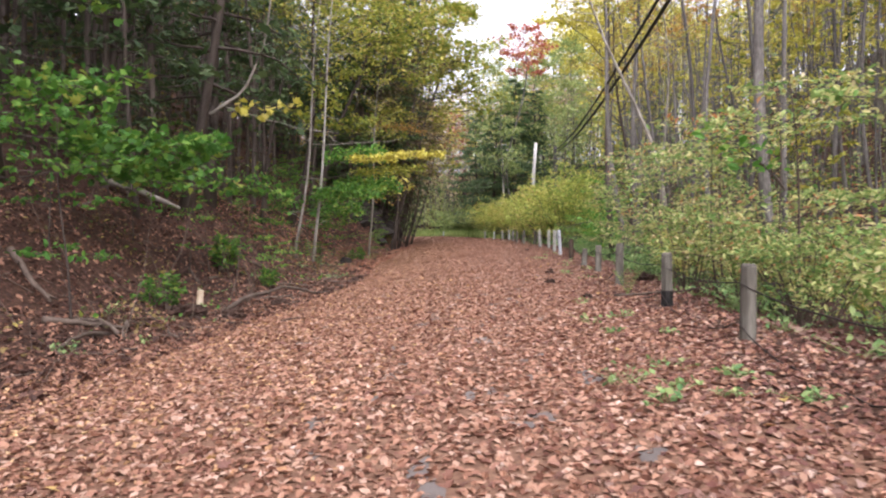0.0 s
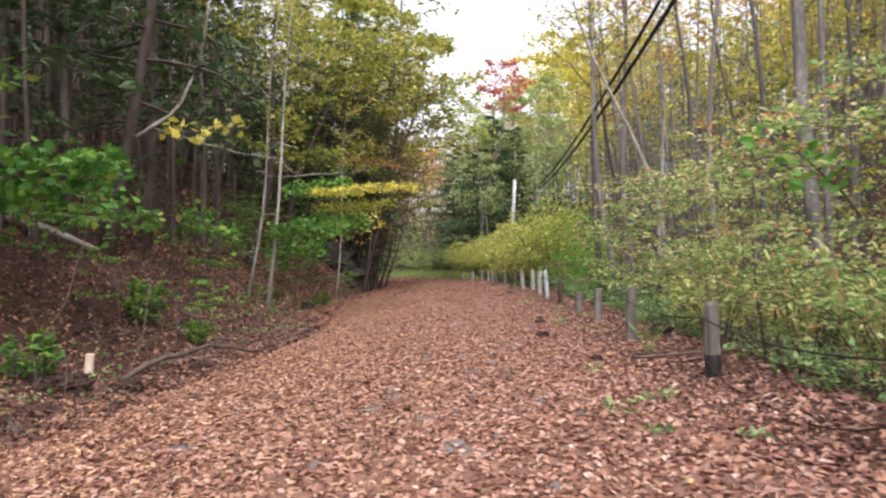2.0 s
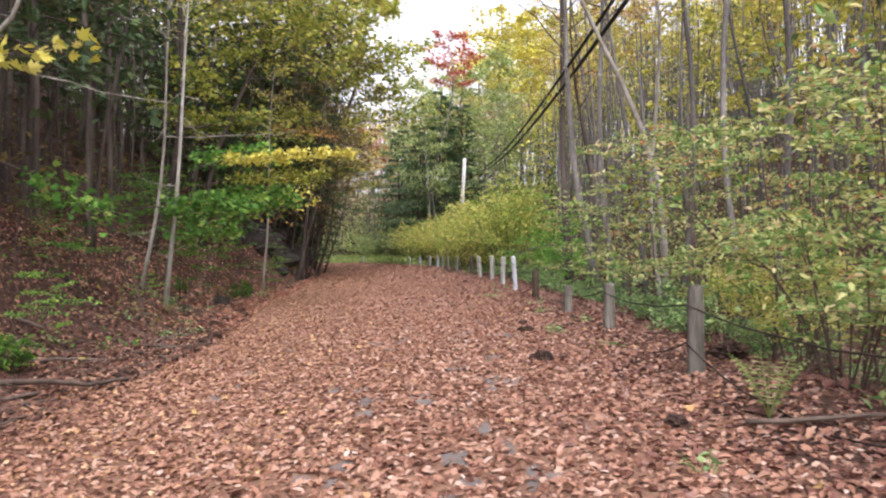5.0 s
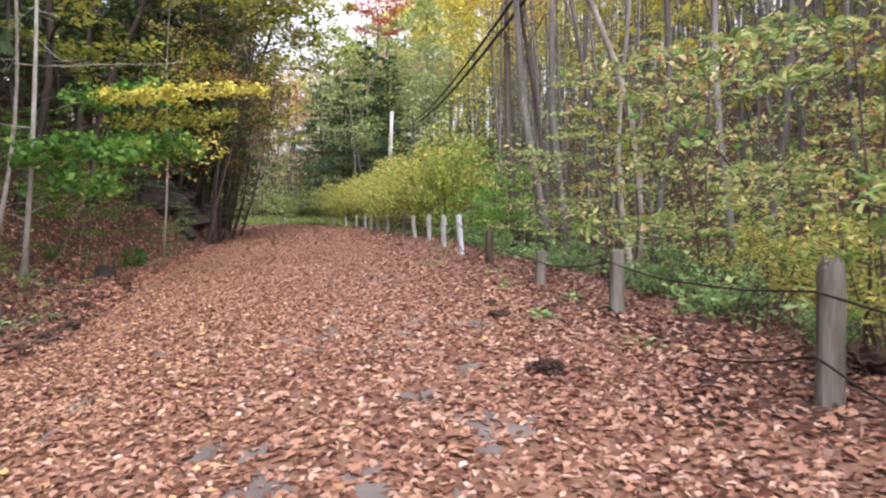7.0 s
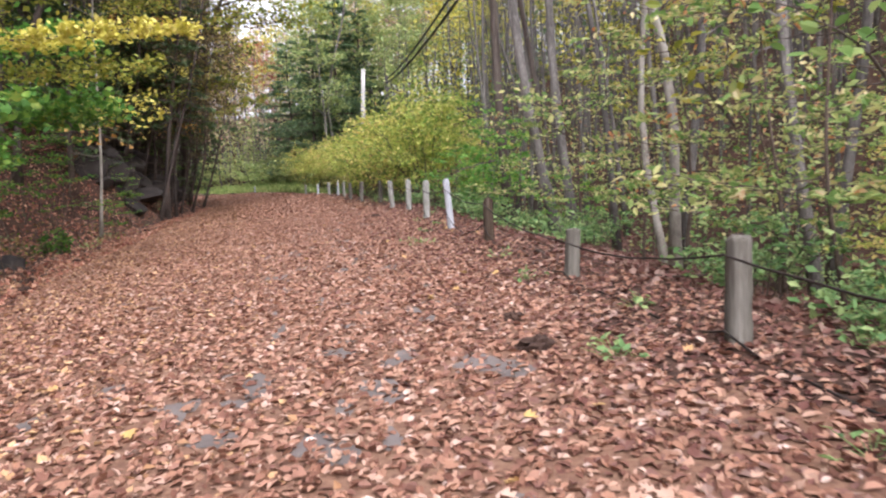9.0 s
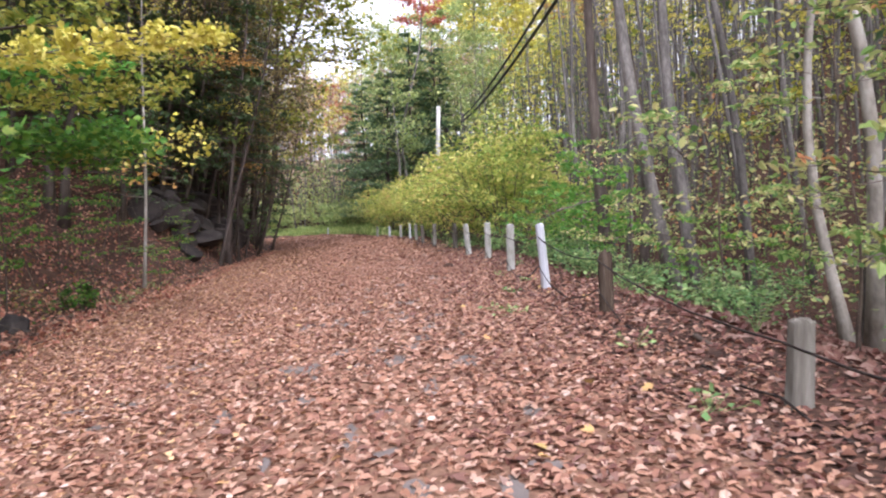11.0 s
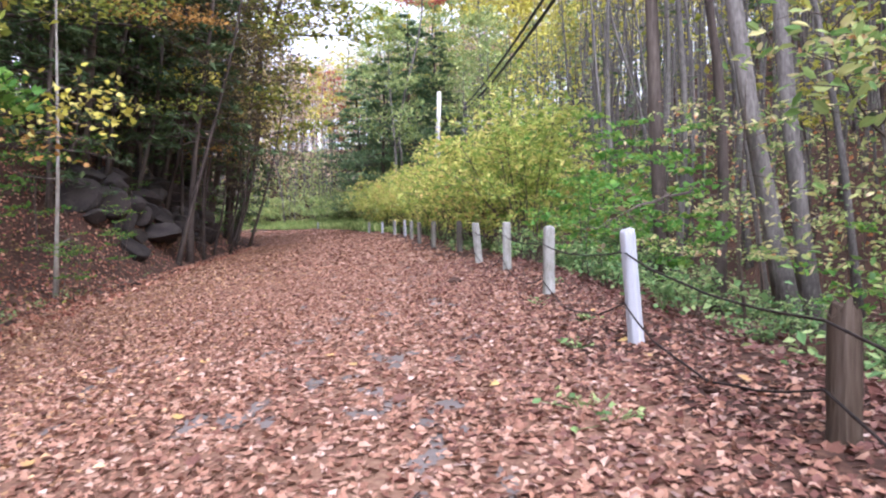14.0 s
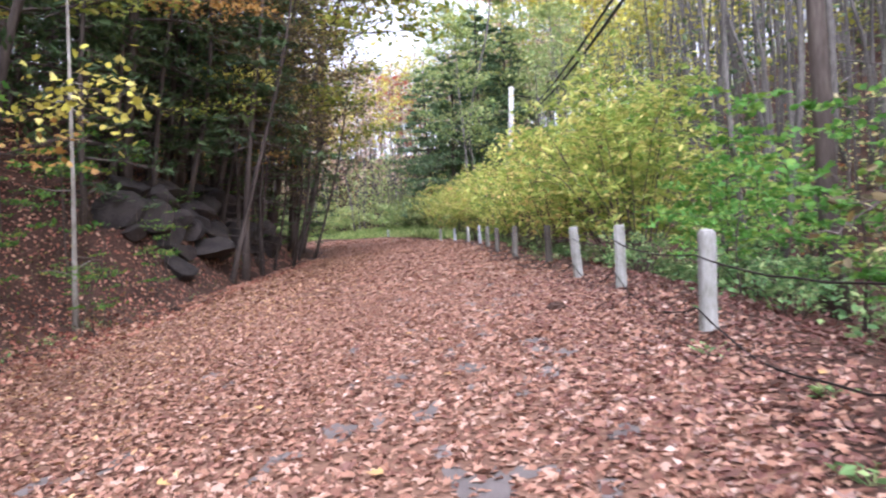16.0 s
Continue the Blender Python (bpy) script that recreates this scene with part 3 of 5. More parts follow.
def make_shrub(label, seed, h, w, stems, leafn, leaf, leaf_mat, group="shrubs", name="shrub", lobes=False, flat=0.5, oval=True):
    rng = np.random.default_rng(seed)
    top = thing(name, label, "shrub", group)
    st, cr = Shape(), Shape()
    C, N = [], []
    for i in range(stems):
        a, q = rng.uniform(0, 6.28), rng.uniform(0.15, 1.0) ** 0.6
        b = np.array([0.15 * np.cos(a), 0.15 * np.sin(a), -0.15])
        tip = np.array([w * q * np.cos(a), w * q * np.sin(a), h * (1.05 - 0.5 * q * q) * rng.uniform(0.65, 1.05)])
        pl = bend(b, tip, rng, 7, 0.05)
        pl[:, 2] += 0.12 * h * np.sin(np.pi * np.linspace(0, 1, 7))
        st.tube(pl[::2], np.linspace(0.014, 0.003, 4), 4, cap=False)
        for j in range(6):
            f = rng.uniform(0.3, 1.0)
            b0 = np.array([np.interp(f, np.linspace(0, 1, 7), pl[:, k]) for k in range(3)])
            v = rng.normal(size=3) * np.array([1, 1, 0.45])
            b1 = b0 + v / np.linalg.norm(v) * w * rng.uniform(0.18, 0.4)
            st.tube(np.stack([b0, b1]), [0.006, 0.002], 3, cap=False)
            m = max(2, leafn // (stems * 6))
            u = rng.uniform(0.05, 1.05, (m, 1))
            C.append(b0 + (b1 - b0) * u + rng.normal(size=(m, 3)) * np.array([1, 1, flat]) * 0.07 * w)
            nn = rng.normal(size=(m, 3)) * 0.5
            nn[:, 2] += 1
            N.append(nn)
    C, N = np.concatenate(C), np.concatenate(N)
    ok = C[:, 2] > 0.05
    cr.leaves(C[ok], N[ok], leaf * rng.uniform(0.6, 1.3, ok.sum()), rng, lobes=lobes, wide=0.5, oval=oval and not lobes)
    tagged(part("stemwork", st, M_TWIG, top), kind="stuff")
    tagged(part("foliage", cr, leaf_mat, top), kind="stuff")
    return top


T["sh_a"] = make_shrub("loose roadside shrub with pale yellow-green leaves", 51, 2.5, 1.3, 13, 1300, 0.098, L_SHRUB)
T["sh_b"] = make_shrub("loose roadside shrub with yellowing leaves", 52, 2.9, 1.4, 13, 1300, 0.098, L_BUSH)
T["sh_c"] = make_shrub("low green roadside shrub behind the fence", 53, 1.3, 1.1, 12, 700, 0.115, L_WEED)
T["sh_y"] = make_shrub("dense yellow-green roadside bush", 54, 3.5, 1.9, 24, 3300, 0.13, L_BUSH)
T["sh_far"] = make_shrub("dense light green bush at the road bend", 55, 2.4, 2.3, 14, 700, 0.32, L_PALE, oval=False)
T["sh_dk"] = make_shrub("small dark green bush on the bank", 56, 0.75, 0.55, 16, 380, 0.14, L_GREEN)

# ---- placing the trees ----
def open_lane(x, y):
    """The cleared strip under the overhead cables."""
    return y < 52 or x > 0.155 * y - 0.5


rg = np.random.default_rng(5)
taken = [(2.0, 0.0)]
# named trees of the bank
put(T["pale"], [(-8.0, 27.6, 0, 1.0, 0, 3), (-8.1, 38.75, 0, 0.8, 0, 1.5), (-8.9, 28.2, 120, 0.9, 0, 7)])
put(T["hem_a"], [(-9.7, 20.3, 30, 1.05, 0, 11)])
taken += [(-8.0, 27.6), (-8.1, 38.75), (-8.9, 28.2), (-9.7, 20.3), (-8.5, 19.6), (-8, 13.6)]


def spots(pts, rng, s=(0.85, 1.2), lean=3.0, side=0.0):
    return [(x, y, rng.uniform(0, 360), rng.uniform(*s), rng.normal() * lean, side + rng.normal() * lean) for x, y in pts]


bank = scatter(rg, 52, (-30, -8), (-6, 66), 1.5, taken, lambda x, y: 3.4 < off_left(x, y) < 12)
for i, p in enumerate(bank):
    kind = ("pole_dark", "hem_a", "pole_dark", "hem_low", "brown", "hem_b")[i % 6]
    put(T[kind], spots([p], rg, lean=3.0, side=4.0))
deep = scatter(rg, 18, (-44, -12), (-6, 74), 2.2, taken, lambda x, y: 8 < off_left(x, y) < 24)
for i, p in enumerate(deep):
    put(T[("hem_low", "hem_low", "hem_a")[i % 3]], spots([p], rg, lean=2.0, side=2.0))
clump = scatter(rg, 28, (-14, -8), (47, 67), 0.8, taken, lambda x, y: 0.4 < off_left(x, y) < 4.5)
for i, p in enumerate(clump):
    put(T[("brown", "pole_dark", "brown", "hem_b", "pole_dark")[i % 5]], spots([p], rg, lean=3.0, side=8.0))
put(T["oak_y"], [(-11.0, 34, 10, 1.0, 0, 9), (-11.5, 41.5, 140, 1.0, 0, 12), (-12, 48, 250, 1.1, 0, 9), (-11.4, 57, 80, 1.4, 0, 12), (-10.3, 62.5, 180, 1.45, 0, 12), (-11.2, 67, 20, 1.4, 0, 10), (-13.4, 74, 270, 1.3, 0, 10), (-10.6, 59.5, 310, 1.15, 0, 7)])
put(T["hem_low"], [(-10.4, 43.4, 40, 0.8, 0, 6), (-11.0, 46.0, 130, 0.85, 0, 7), (-11.4, 50.2, 220, 0.9, 0, 7), (-11.2, 54.5, 310, 0.95, 0, 6), (-10.7, 58.6, 15, 1.0, 0, 5), (-10.2, 61.6, 95, 0.9, 0, 4), (-10.6, 65.4, 190, 0.9, 0, 4)])
put(T["hem_a"], [(-10.9, 46.5, 20, 1.0, 0, 8), (-11.3, 51, 140, 1.1, 0, 9), (-11.6, 55.5, 260, 1.15, 0, 9), (-12.0, 60, 70, 1.15, 0, 10)])
put(T["hem_low"], [(-12.4, 48.5, 0, 1.1, 0, 5), (-12.6, 53.5, 90, 1.15, 0, 6), (-13.2, 62, 180, 1.2, 0, 7), (-13.6, 66, 30, 1.2, 0, 7)])
put(T["oak_org"], spots(scatter(rg, 6, (-60, -14), (66, 120), 4, taken, lambda x, y: 2 < off_left(x, y) < 26), rg))
put(T["hem_b"], spots(scatter(rg, 12, (-60, -14), (62, 120), 3, taken, lambda x, y: 2 < off_left(x, y) < 24), rg))
# understorey of the bank
put(T["sap_g"], spots(scatter(rg, 40, (-16, -6), (6, 62), 1.0, taken, lambda x, y: 1.6 < off_left(x, y) < 8), rg, (0.5, 1.15)))
put(T["sap_b"], spots(scatter(rg, 8, (-14, -6), (10, 60), 1.2, taken, lambda x, y: 1.2 < off_left(x, y) < 5), rg, (0.4, 0.7)))

# hillside across the gully
taken += [(5.2, 14.9), (4.7, 36), (5.3, 30), (5.0, 26.5), (4.4, 32.3), (5.2, 33.1), (4.8, 37), (5.2, 35.4)]
near = scatter(rg, 40, (5.2, 22), (6, 70), 1.3, taken, lambda x, y: 3.6 < off_right(x, y) < 12 and open_lane(x, y))
hill = scatter(rg, 120, (8, 40), (2, 90), 1.6, taken, lambda x, y: 8.5 < off_right(x, y) < 24 and open_lane(x, y))
for i, p in enumerate(near):
    put(T[("slim_e", "slim_c", "slim_e", "slim_d", "slim_e")[i % 5]], spots([p], rg, (0.75, 1.2), 2.2, -2.0))
for i, p in enumerate(hill):
    put(T[("slim_e", "slim_a", "slim_c", "slim_e", "slim_b", "slim_d", "slim_e")[i % 7]], spots([p], rg, (0.75, 1.2), 2.2, -2.0))
put(T["hem_low"], spots(scatter(rg, 14, (14, 64), (18, 112), 4, taken, lambda x, y: 18 < off_right(x, y) < 50), rg))
put(T["oak_yel"], spots(scatter(rg, 11, (14, 64), (40, 124), 5, taken, lambda x, y: 10 < off_right(x, y) < 50 and open_lane(x, y)), rg, lean=2))
put(T["sap_b"], spots(scatter(rg, 18, (7, 30), (4, 70), 2.0, taken, lambda x, y: 5 < off_right(x, y) < 18), rg, (0.6, 1.1)))
put(T["sap_g"], spots(scatter(rg, 18, (7, 30), (4, 90), 2.0, taken, lambda x, y: 6 < off_right(x, y) < 22), rg, (0.6, 1.2)))


# ---- far woods ----
def woods(label, rng, n, xs, ys, keep, h, r, per, leaf, leaf_mat, bark, low, low_mat, band=(0.4, 1.0), width=1.3, lean=0.03):
    """Uncounted trees of a far slope: one mesh of trunks and one of foliage each."""
    tr, fo, br_ = Shape(), Shape(), Shape()
    C, B = [], []
    done = tries = 0
    while done < n and tries < 40 * n:
        tries += 1
        x, y = rng.uniform(*xs), rng.uniform(*ys)
        if not keep(x, y):
            continue
        done += 1
        hh, z0 = rng.uniform(*h), gz(x, y)
        lx, ly = rng.normal(size=2) * lean * hh
        w = rng.normal(size=2) * 0.012 * hh
        p = np.array([[x, y, z0 - 0.3], [x + 0.33 * lx + w[0], y + 0.33 * ly + w[1], z0 + 0.33 * hh], [x + 0.66 * lx - w[0], y + 0.66 * ly, z0 + 0.66 * hh], [x + lx, y + ly, z0 + hh]])
        q = rng.uniform(*r)
        tr.tube(p, [q, 0.8 * q, 0.55 * q, 0.15 * q], 5, cap=False)
        for k in range(3):
            f, a = rng.uniform(0.3, 0.9), rng.uniform(0, 6.28)
            b0 = np.array([x + f * lx, y + f * ly, z0 + f * hh])
            tr.tube(np.stack([b0, b0 + rng.uniform(0.5, 1.6) * np.array([math.cos(a), math.sin(a), 0.6])]), [0.3 * q, 0.01], 3, cap=False)
        t = rng.uniform(*band, size=per)
        sp = width * (1.15 - t)
        kk = max(1, per // 7)
        hub = rng.normal(size=(kk, 3)) * np.array([1, 1, 0.35])
        c = hub[rng.integers(0, kk, per)] * sp[:, None] + rng.normal(size=(per, 3)) * 0.28
        C.append(np.stack([x + lx * t, y + ly * t, z0 + hh * t], -1) + c)
        m = low
        if m:
            c = rng.normal(size=(m, 3)) * np.array([0.8, 0.8, 0.0])
            px, py = x + c[:, 0], y + c[:, 1]
            B.append(np.stack([px, py, ground_z(px, py) + rng.uniform(0.1, 2.6, m)], -1))
    C = np.concatenate(C)
    nn = rng.normal(size=(len(C), 3)) * 0.6
    nn[:, 2] += 1
    fo.leaves(C, nn, leaf * rng.uniform(0.6, 1.4, len(C)), rng)
    solo("far_trunks", tr, bark, "uncounted trunks of the " + label, "woods", kind="stuff", smooth=True)
    solo("far_foliage", fo, leaf_mat, "foliage of the " + label, "woods", kind="stuff")
    if B:
        B = np.concatenate(B)
        nn = rng.normal(size=(len(B), 3)) * 0.7
        nn[:, 2] += 1
        br_.leaves(B, nn, 0.8 * leaf * rng.uniform(0.5, 1.3, len(B)), rng)
        solo("far_brush", br_, low_mat, "low brush of the " + label, "woods", kind="stuff")


woods("autumn hillside across the gully", np.random.default_rng(101), 430, (9, 66), (-14, 130), lambda x, y: 10 < off_right(x, y) < 50 and open_lane(x, y), (11, 17), (0.035, 0.075), 30, 0.30, L_YGREEN, M_BARK, 34, L_SHRUB, (0.5, 1.0))
woods("yellow hillside across the gully", np.random.default_rng(102), 220, (12, 70), (10, 140), lambda x, y: 14 < off_right(x, y) < 54 and open_lane(x, y), (12, 18), (0.05, 0.12), 60, 0.32, L_YELLOW, M_BARK, 12, L_SHRUB, (0.5, 1.0))
woods("dark hillside across the gully", np.random.default_rng(103), 290, (8, 60), (-14, 110), lambda x, y: 8 < off_right(x, y) < 40 and open_lane(x, y), (9, 15), (0.03, 0.06), 40, 0.28, L_HEMLOCK, M_BARK, 30, L_SHRUB, (0.25, 1.0))
woods("dark hemlock bank", np.random.default_rng(104), 520, (-48, -8), (-14, 80), lambda x, y: 4.8 < off_left(x, y) < 32, (10, 17), (0.06, 0.13), 105, 0.36, L_HEMLOCK, M_BARK_DARK, 24, L_BROWN, (0.22, 1.0), 2.0)
woods("wooded end of the valley", np.random.default_rng(105), 400, (-80, 16), (100, 165), lambda x, y: 5 < off_right(x, y) < 70, (11, 17), (0.06, 0.12), 110, 0.5, L_FAR_HAZE, M_BARK, 24, L_SHRUB, (0.3, 1.0), 2.0)
woods("wooded bank beyond the bend", np.random.default_rng(106), 160, (-80, -14), (66, 140), lambda x, y: 2 < off_left(x, y) < 34, (10, 16), (0.06, 0.12), 90, 0.36, L_YGREEN, M_BARK_DARK, 24, L_SHRUB, (0.25, 1.0), 2.0)
woods("green thicket at the bend", np.random.default_rng(107), 120, (-46, 4), (88, 126), lambda x, y: 4.5 < off_right(x, y) < 14, (4, 9), (0.03, 0.07), 60, 0.32, L_PALE, M_BARK, 60, L_PALE, (0.2, 1.0), 1.6)
woods("crest of the hillside", np.random.default_rng(108), 230, (30, 90), (-10, 150), lambda x, y: 38 < off_right(x, y) < 66, (13, 19), (0.06, 0.12), 120, 0.42, L_YELLOW, M_BARK, 10, L_BROWN, (0.05, 1.0), 2.2)
woods("young thicket in the gully", np.random.default_rng(109), 150, (5, 22), (6, 72), lambda x, y: 5 < off_right(x, y) < 15, (1.6, 4.5), (0.012, 0.025), 46, 0.15, L_SHRUB, M_TWIG, 30, L_WEED, (0.25, 1.0), 0.8, 0.08)
woods("golden slope behind the poles", np.random.default_rng(111), 90, (9, 36), (80, 126), lambda x, y: 9 < off_right(x, y) < 44, (9, 16), (0.05, 0.1), 80, 0.4, L_YELLOW, M_BARK, 14, L_PALE, (0.2, 1.0), 1.9)
woods("pale green slope behind the poles", np.random.default_rng(110), 80, (2, 16), (80, 126), lambda x, y: 9 < off_right(x, y) < 40, (8, 15), (0.05, 0.1), 90, 0.4, L_PALE, M_BARK, 20, L_PALE, (0.1, 1.0), 1.9)

# trunks close behind the fence
T["trunk_a"] = make_tree("grey_tree", "tall grey-barked forest tree behind the fence", 61, 17, 0.13, base=0.55, limbs=14, reach=2.2, rise=0.8, leafn=800, leaf=0.17, leaf_mat=L_YGREEN, bark=M_BARK, dead=5, sides=10, group="trees behind the fence")
T["trunk_b"] = make_tree("dark_tree", "tall dark-barked forest tree behind the fence", 62, 17, 0.155, base=0.55, limbs=14, reach=2.2, rise=0.8, leafn=800, leaf=0.17, leaf_mat=L_YELLOW, bark=M_BARK_DARK, dead=5, sides=10, group="trees behind the fence")
T["birch"] = make_tree("leaning_birch", "pale mottled birch leaning towards the road", 63, 14, 0.10, base=0.55, limbs=12, reach=1.6, rise=0.6, leafn=500, leaf=0.14, leaf_mat=L_YGREEN, bark=M_BARK_PALE, dead=4, sides=9, group="trees behind the fence")
put(T["trunk_a"], [(5.2, 14.9, 0, 1.0, 0, -1), (5.0, 32.3, 0, 1.05, 0, -6), (5.75, 33.1, 0, 1.05, 0, -2)])
put(T["trunk_b"], [(4.85, 37.0, 50, 1.0, 0, -2), (5.3, 35.6, 190, 0.75, 0, -3)])
put(T["birch"], [(5.3, 26.6, 0, 1.0, 0, -13), (5.75, 27.6, 120, 0.85, 0, -4)])

# far end of the valley
put(T["pine"], [(-2.7, 86, 0, 1.15, 0, 0), (-0.2, 89, 90, 1.25, 0, 0), (-5.2, 93, 200, 1.05, 0, 0), (2.4, 92, 150, 1.1, 0, 0)])
put(T["oak_g"], [(-0.5, 97, 0, 1.15, 0, 0), (2.6, 92, 90, 1.05, 0, 0), (7, 96, 10, 1.1, 0, 0), (-3.5, 108, 30, 1.1, 0, 0), (-5.5, 104, 60, 0.8, 0, 0), (6.0, 88, 200, 0.8, 0, 0)])
T["red_top"] = make_tree("broadleaf_tree", "tall slender tree with a red autumn top", 26, 22, 0.15, base=0.74, limbs=18, reach=2.8, rise=0.5, leafn=1700, leaf=0.34, fuzz=0.4, leaf_mat=L_RED, bark=M_BARK, group="far trees")
put(T["red_top"], [(0.4, 83.5, 0, 1.05, 0, 0)])
put(T["oak_g"], [(-1.8, 82.5, 20, 0.85, 0, 0)])
put(T["oak_red"], [(1.5, 150, 0, 1.05, 0, 0), (0.0, 136, 40, 0.95, 0, 0), (-8.6, 113, 80, 0.72, 0, 0), (-11, 122, 160, 0.75, 0, 0)])
put(T["oak_yel"], [(9.5, 122, 0, 1.5, 0, 0), (6.0, 128, 70, 1.35, 0, 0), (12, 108, 150, 1.2, 0, 0), (16, 114, 90, 1.4, 0, 0), (15, 134, 200, 1.6, 0, 0), (22, 120, 40, 1.4, 0, 0)])
put(T["oak_org"], [(-22, 116, 120, 1.1, 0, 0), (-15, 132, 220, 1.0, 0, 0), (-27, 124, 90, 1.3, 0, 0), (-34, 134, 180, 1.3, 0, 0)])
put(T["slim_a"], spots(scatter(rg, 30, (-30, 6), (100, 135), 2.2, taken, lambda x, y: 3 < off_right(x, y) < 30), rg, (0.8, 1.1)))
put(T["sh_far"], spots(scatter(rg, 44, (-30, 6), (74, 118), 1.8, taken, lambda x, y: 2.6 < off_right(x, y) < 13), rg, (0.8, 1.3)))

# shrubs behind the fence
put(T["sh_y"], [(2.7, 41.0, 0, 1.25, 0, 0), (3.3, 45.4, 100, 1.3, 0, 0), (4.3, 49.5, 310, 1.3, 0, 0), (2.1, 48, 200, 1.1, 0, 0), (1.9, 52, 30, 1.1, 0, 0), (1.2, 57, 140, 1.05, 0, 0), (0.5, 62, 240, 1.0, 0, 0), (2.0, 66, 10, 1.2, 0, 0), (-0.7, 67, 60, 0.95, 0, 0), (-2.0, 72, 170, 0.95, 0, 0), (1.4, 70.5, 200, 1.3, 0, 0), (-3.3, 77, 20, 0.9, 0, 0)])
put(T["sap_m"], [(4.95, 41.8, 0, 0.98, 0, 0), (4.35, 38.6, 120, 0.72, 0, 0), (3.9, 34.3, 240, 0.62, 0, 0), (5.9, 43.6, 60, 0.9, 0, 0)])
put(T["sap_b"], [(2.9, 35.3, 40, 0.95, 0, 0), (3.3, 37.6, 160, 1.1, 0, 0), (3.7, 33.8, 260, 0.75, 0, 0), (4.6, 29.6, 20, 0.8, 0, 0)])
put(T["sh_a"], spots(scatter(rg, 9, (2.9, 7), (7, 16.5), 1.2, taken, lambda x, y: 1.0 < off_right(x, y) < 4.5), rg, (0.6, 1.15)))
put(T["sh_b"], spots(scatter(rg, 6, (3.4, 8), (9, 22), 1.5, taken, lambda x, y: 1.3 < off_right(x, y) < 5), rg, (0.6, 1.1)))
put(T["sh_c"], spots(scatter(rg, 42, (-4, 9), (5, 72), 0.9, taken, lambda x, y: 1.0 < off_right(x, y) < 6), rg, (0.45, 0.95)))
put(T["sap_y"], [(4.0, 10.6, 0, 1.0, 0, -4), (4.6, 12.4, 80, 1.15, 0, -6), (3.7, 13.6, 150, 0.85, 0, -3), (4.6, 15.6, 220, 1.1, 0, -5), (3.9, 17.4, 300, 0.95, 0, -3), (5.2, 18.6, 30, 1.25, 0, -5), (4.2, 20.6, 100, 1.1, 0, -4), (5.0, 22.8, 190, 1.2, 0, -4), (3.9, 24.6, 250, 0.9, 0, -2), (5.4, 9.2, 20, 1.2, 0, -5), (4.4, 28.4, 60, 1.0, 0, -4), (3.9, 31.4, 130, 0.8, 0, 0)])
put(T["sap_y"], spots(scatter(rg, 6, (3.6, 7.5), (8, 24), 1.2, taken, lambda x, y: 1.6 < off_right(x, y) < 5.5), rg, (0.7, 1.2), 3.0, -3.0))
put(T["sh_c"], [(3.1, 31.2, 10, 0.7, 0, 0), (3.4, 29.5, 100, 0.6, 0, 0), (2.9, 33.8, 200, 0.8, 0, 0), (3.4, 35.6, 300, 1.1, 0, 0)])
put(T["sh_dk"], [(-7.5, 17.7, 0, 1.25, 0, 0), (-7.6, 33.5, 90, 0.7, 0, 0)])
put(T["sh_dk"], spots(scatter(rg, 4, (-12, -5.5), (12, 58), 1.2, taken, lambda x, y: 0.8 < off_left(x, y) < 4), rg, (0.4, 0.8)))

# ---- fence ----
POSTS = [(2.52, 4.3, 0.8, "grey", 0), (2.45, 7.9, 0.82, "grey", 0), (2.35, 11.55, 0.84, "char", 0), (2.14, 15.3, 0.87, "old", 0), (2.1, 18.9, 0.70, "grey", 0),
         (2.03, 22.15, 0.53, "grey", 3), (1.95, 26.2, 0.68, "brown", 0), (1.72, 28.85, 1.0, "white", -4), (1.68, 32.7, 0.95, "pale", 1), (1.6, 36.6, 0.93, "pale", 0),
         (1.24, 38.65, 0.9, "pale", -4), (1.05, 42.3, 0.86, "grey", 0), (0.42, 45.9, 0.86, "grey", 2), (0.0, 49.6, 0.8, "grey", 0), (-0.3, 53.3, 0.8, "pale", 0),
         (-0.62, 57.0, 0.78, "white", 0), (-1.2, 60.4, 0.75, "pale", 0), (-2.0, 64.0, 0.7, "white", 0), (-3.0, 68, 0.7, "pale", 0), (-9.5, 93.0, 0.7, "white", 0)]
LOOKS = {"grey": (M_POST, "weathered grey round wooden fence post"), "brown": (M_POST_BROWN, "rotting brown round wooden fence post"), "white": (M_WHITE, "white-painted round fence post"),
         "pale": (M_GREYPAINT, "round fence post in lichened pale grey paint"), "old": (M_POST, "weathered grey-brown round wooden fence post with a split top"), "char": (M_POST, "grey wooden fence post with a charred black foot")}


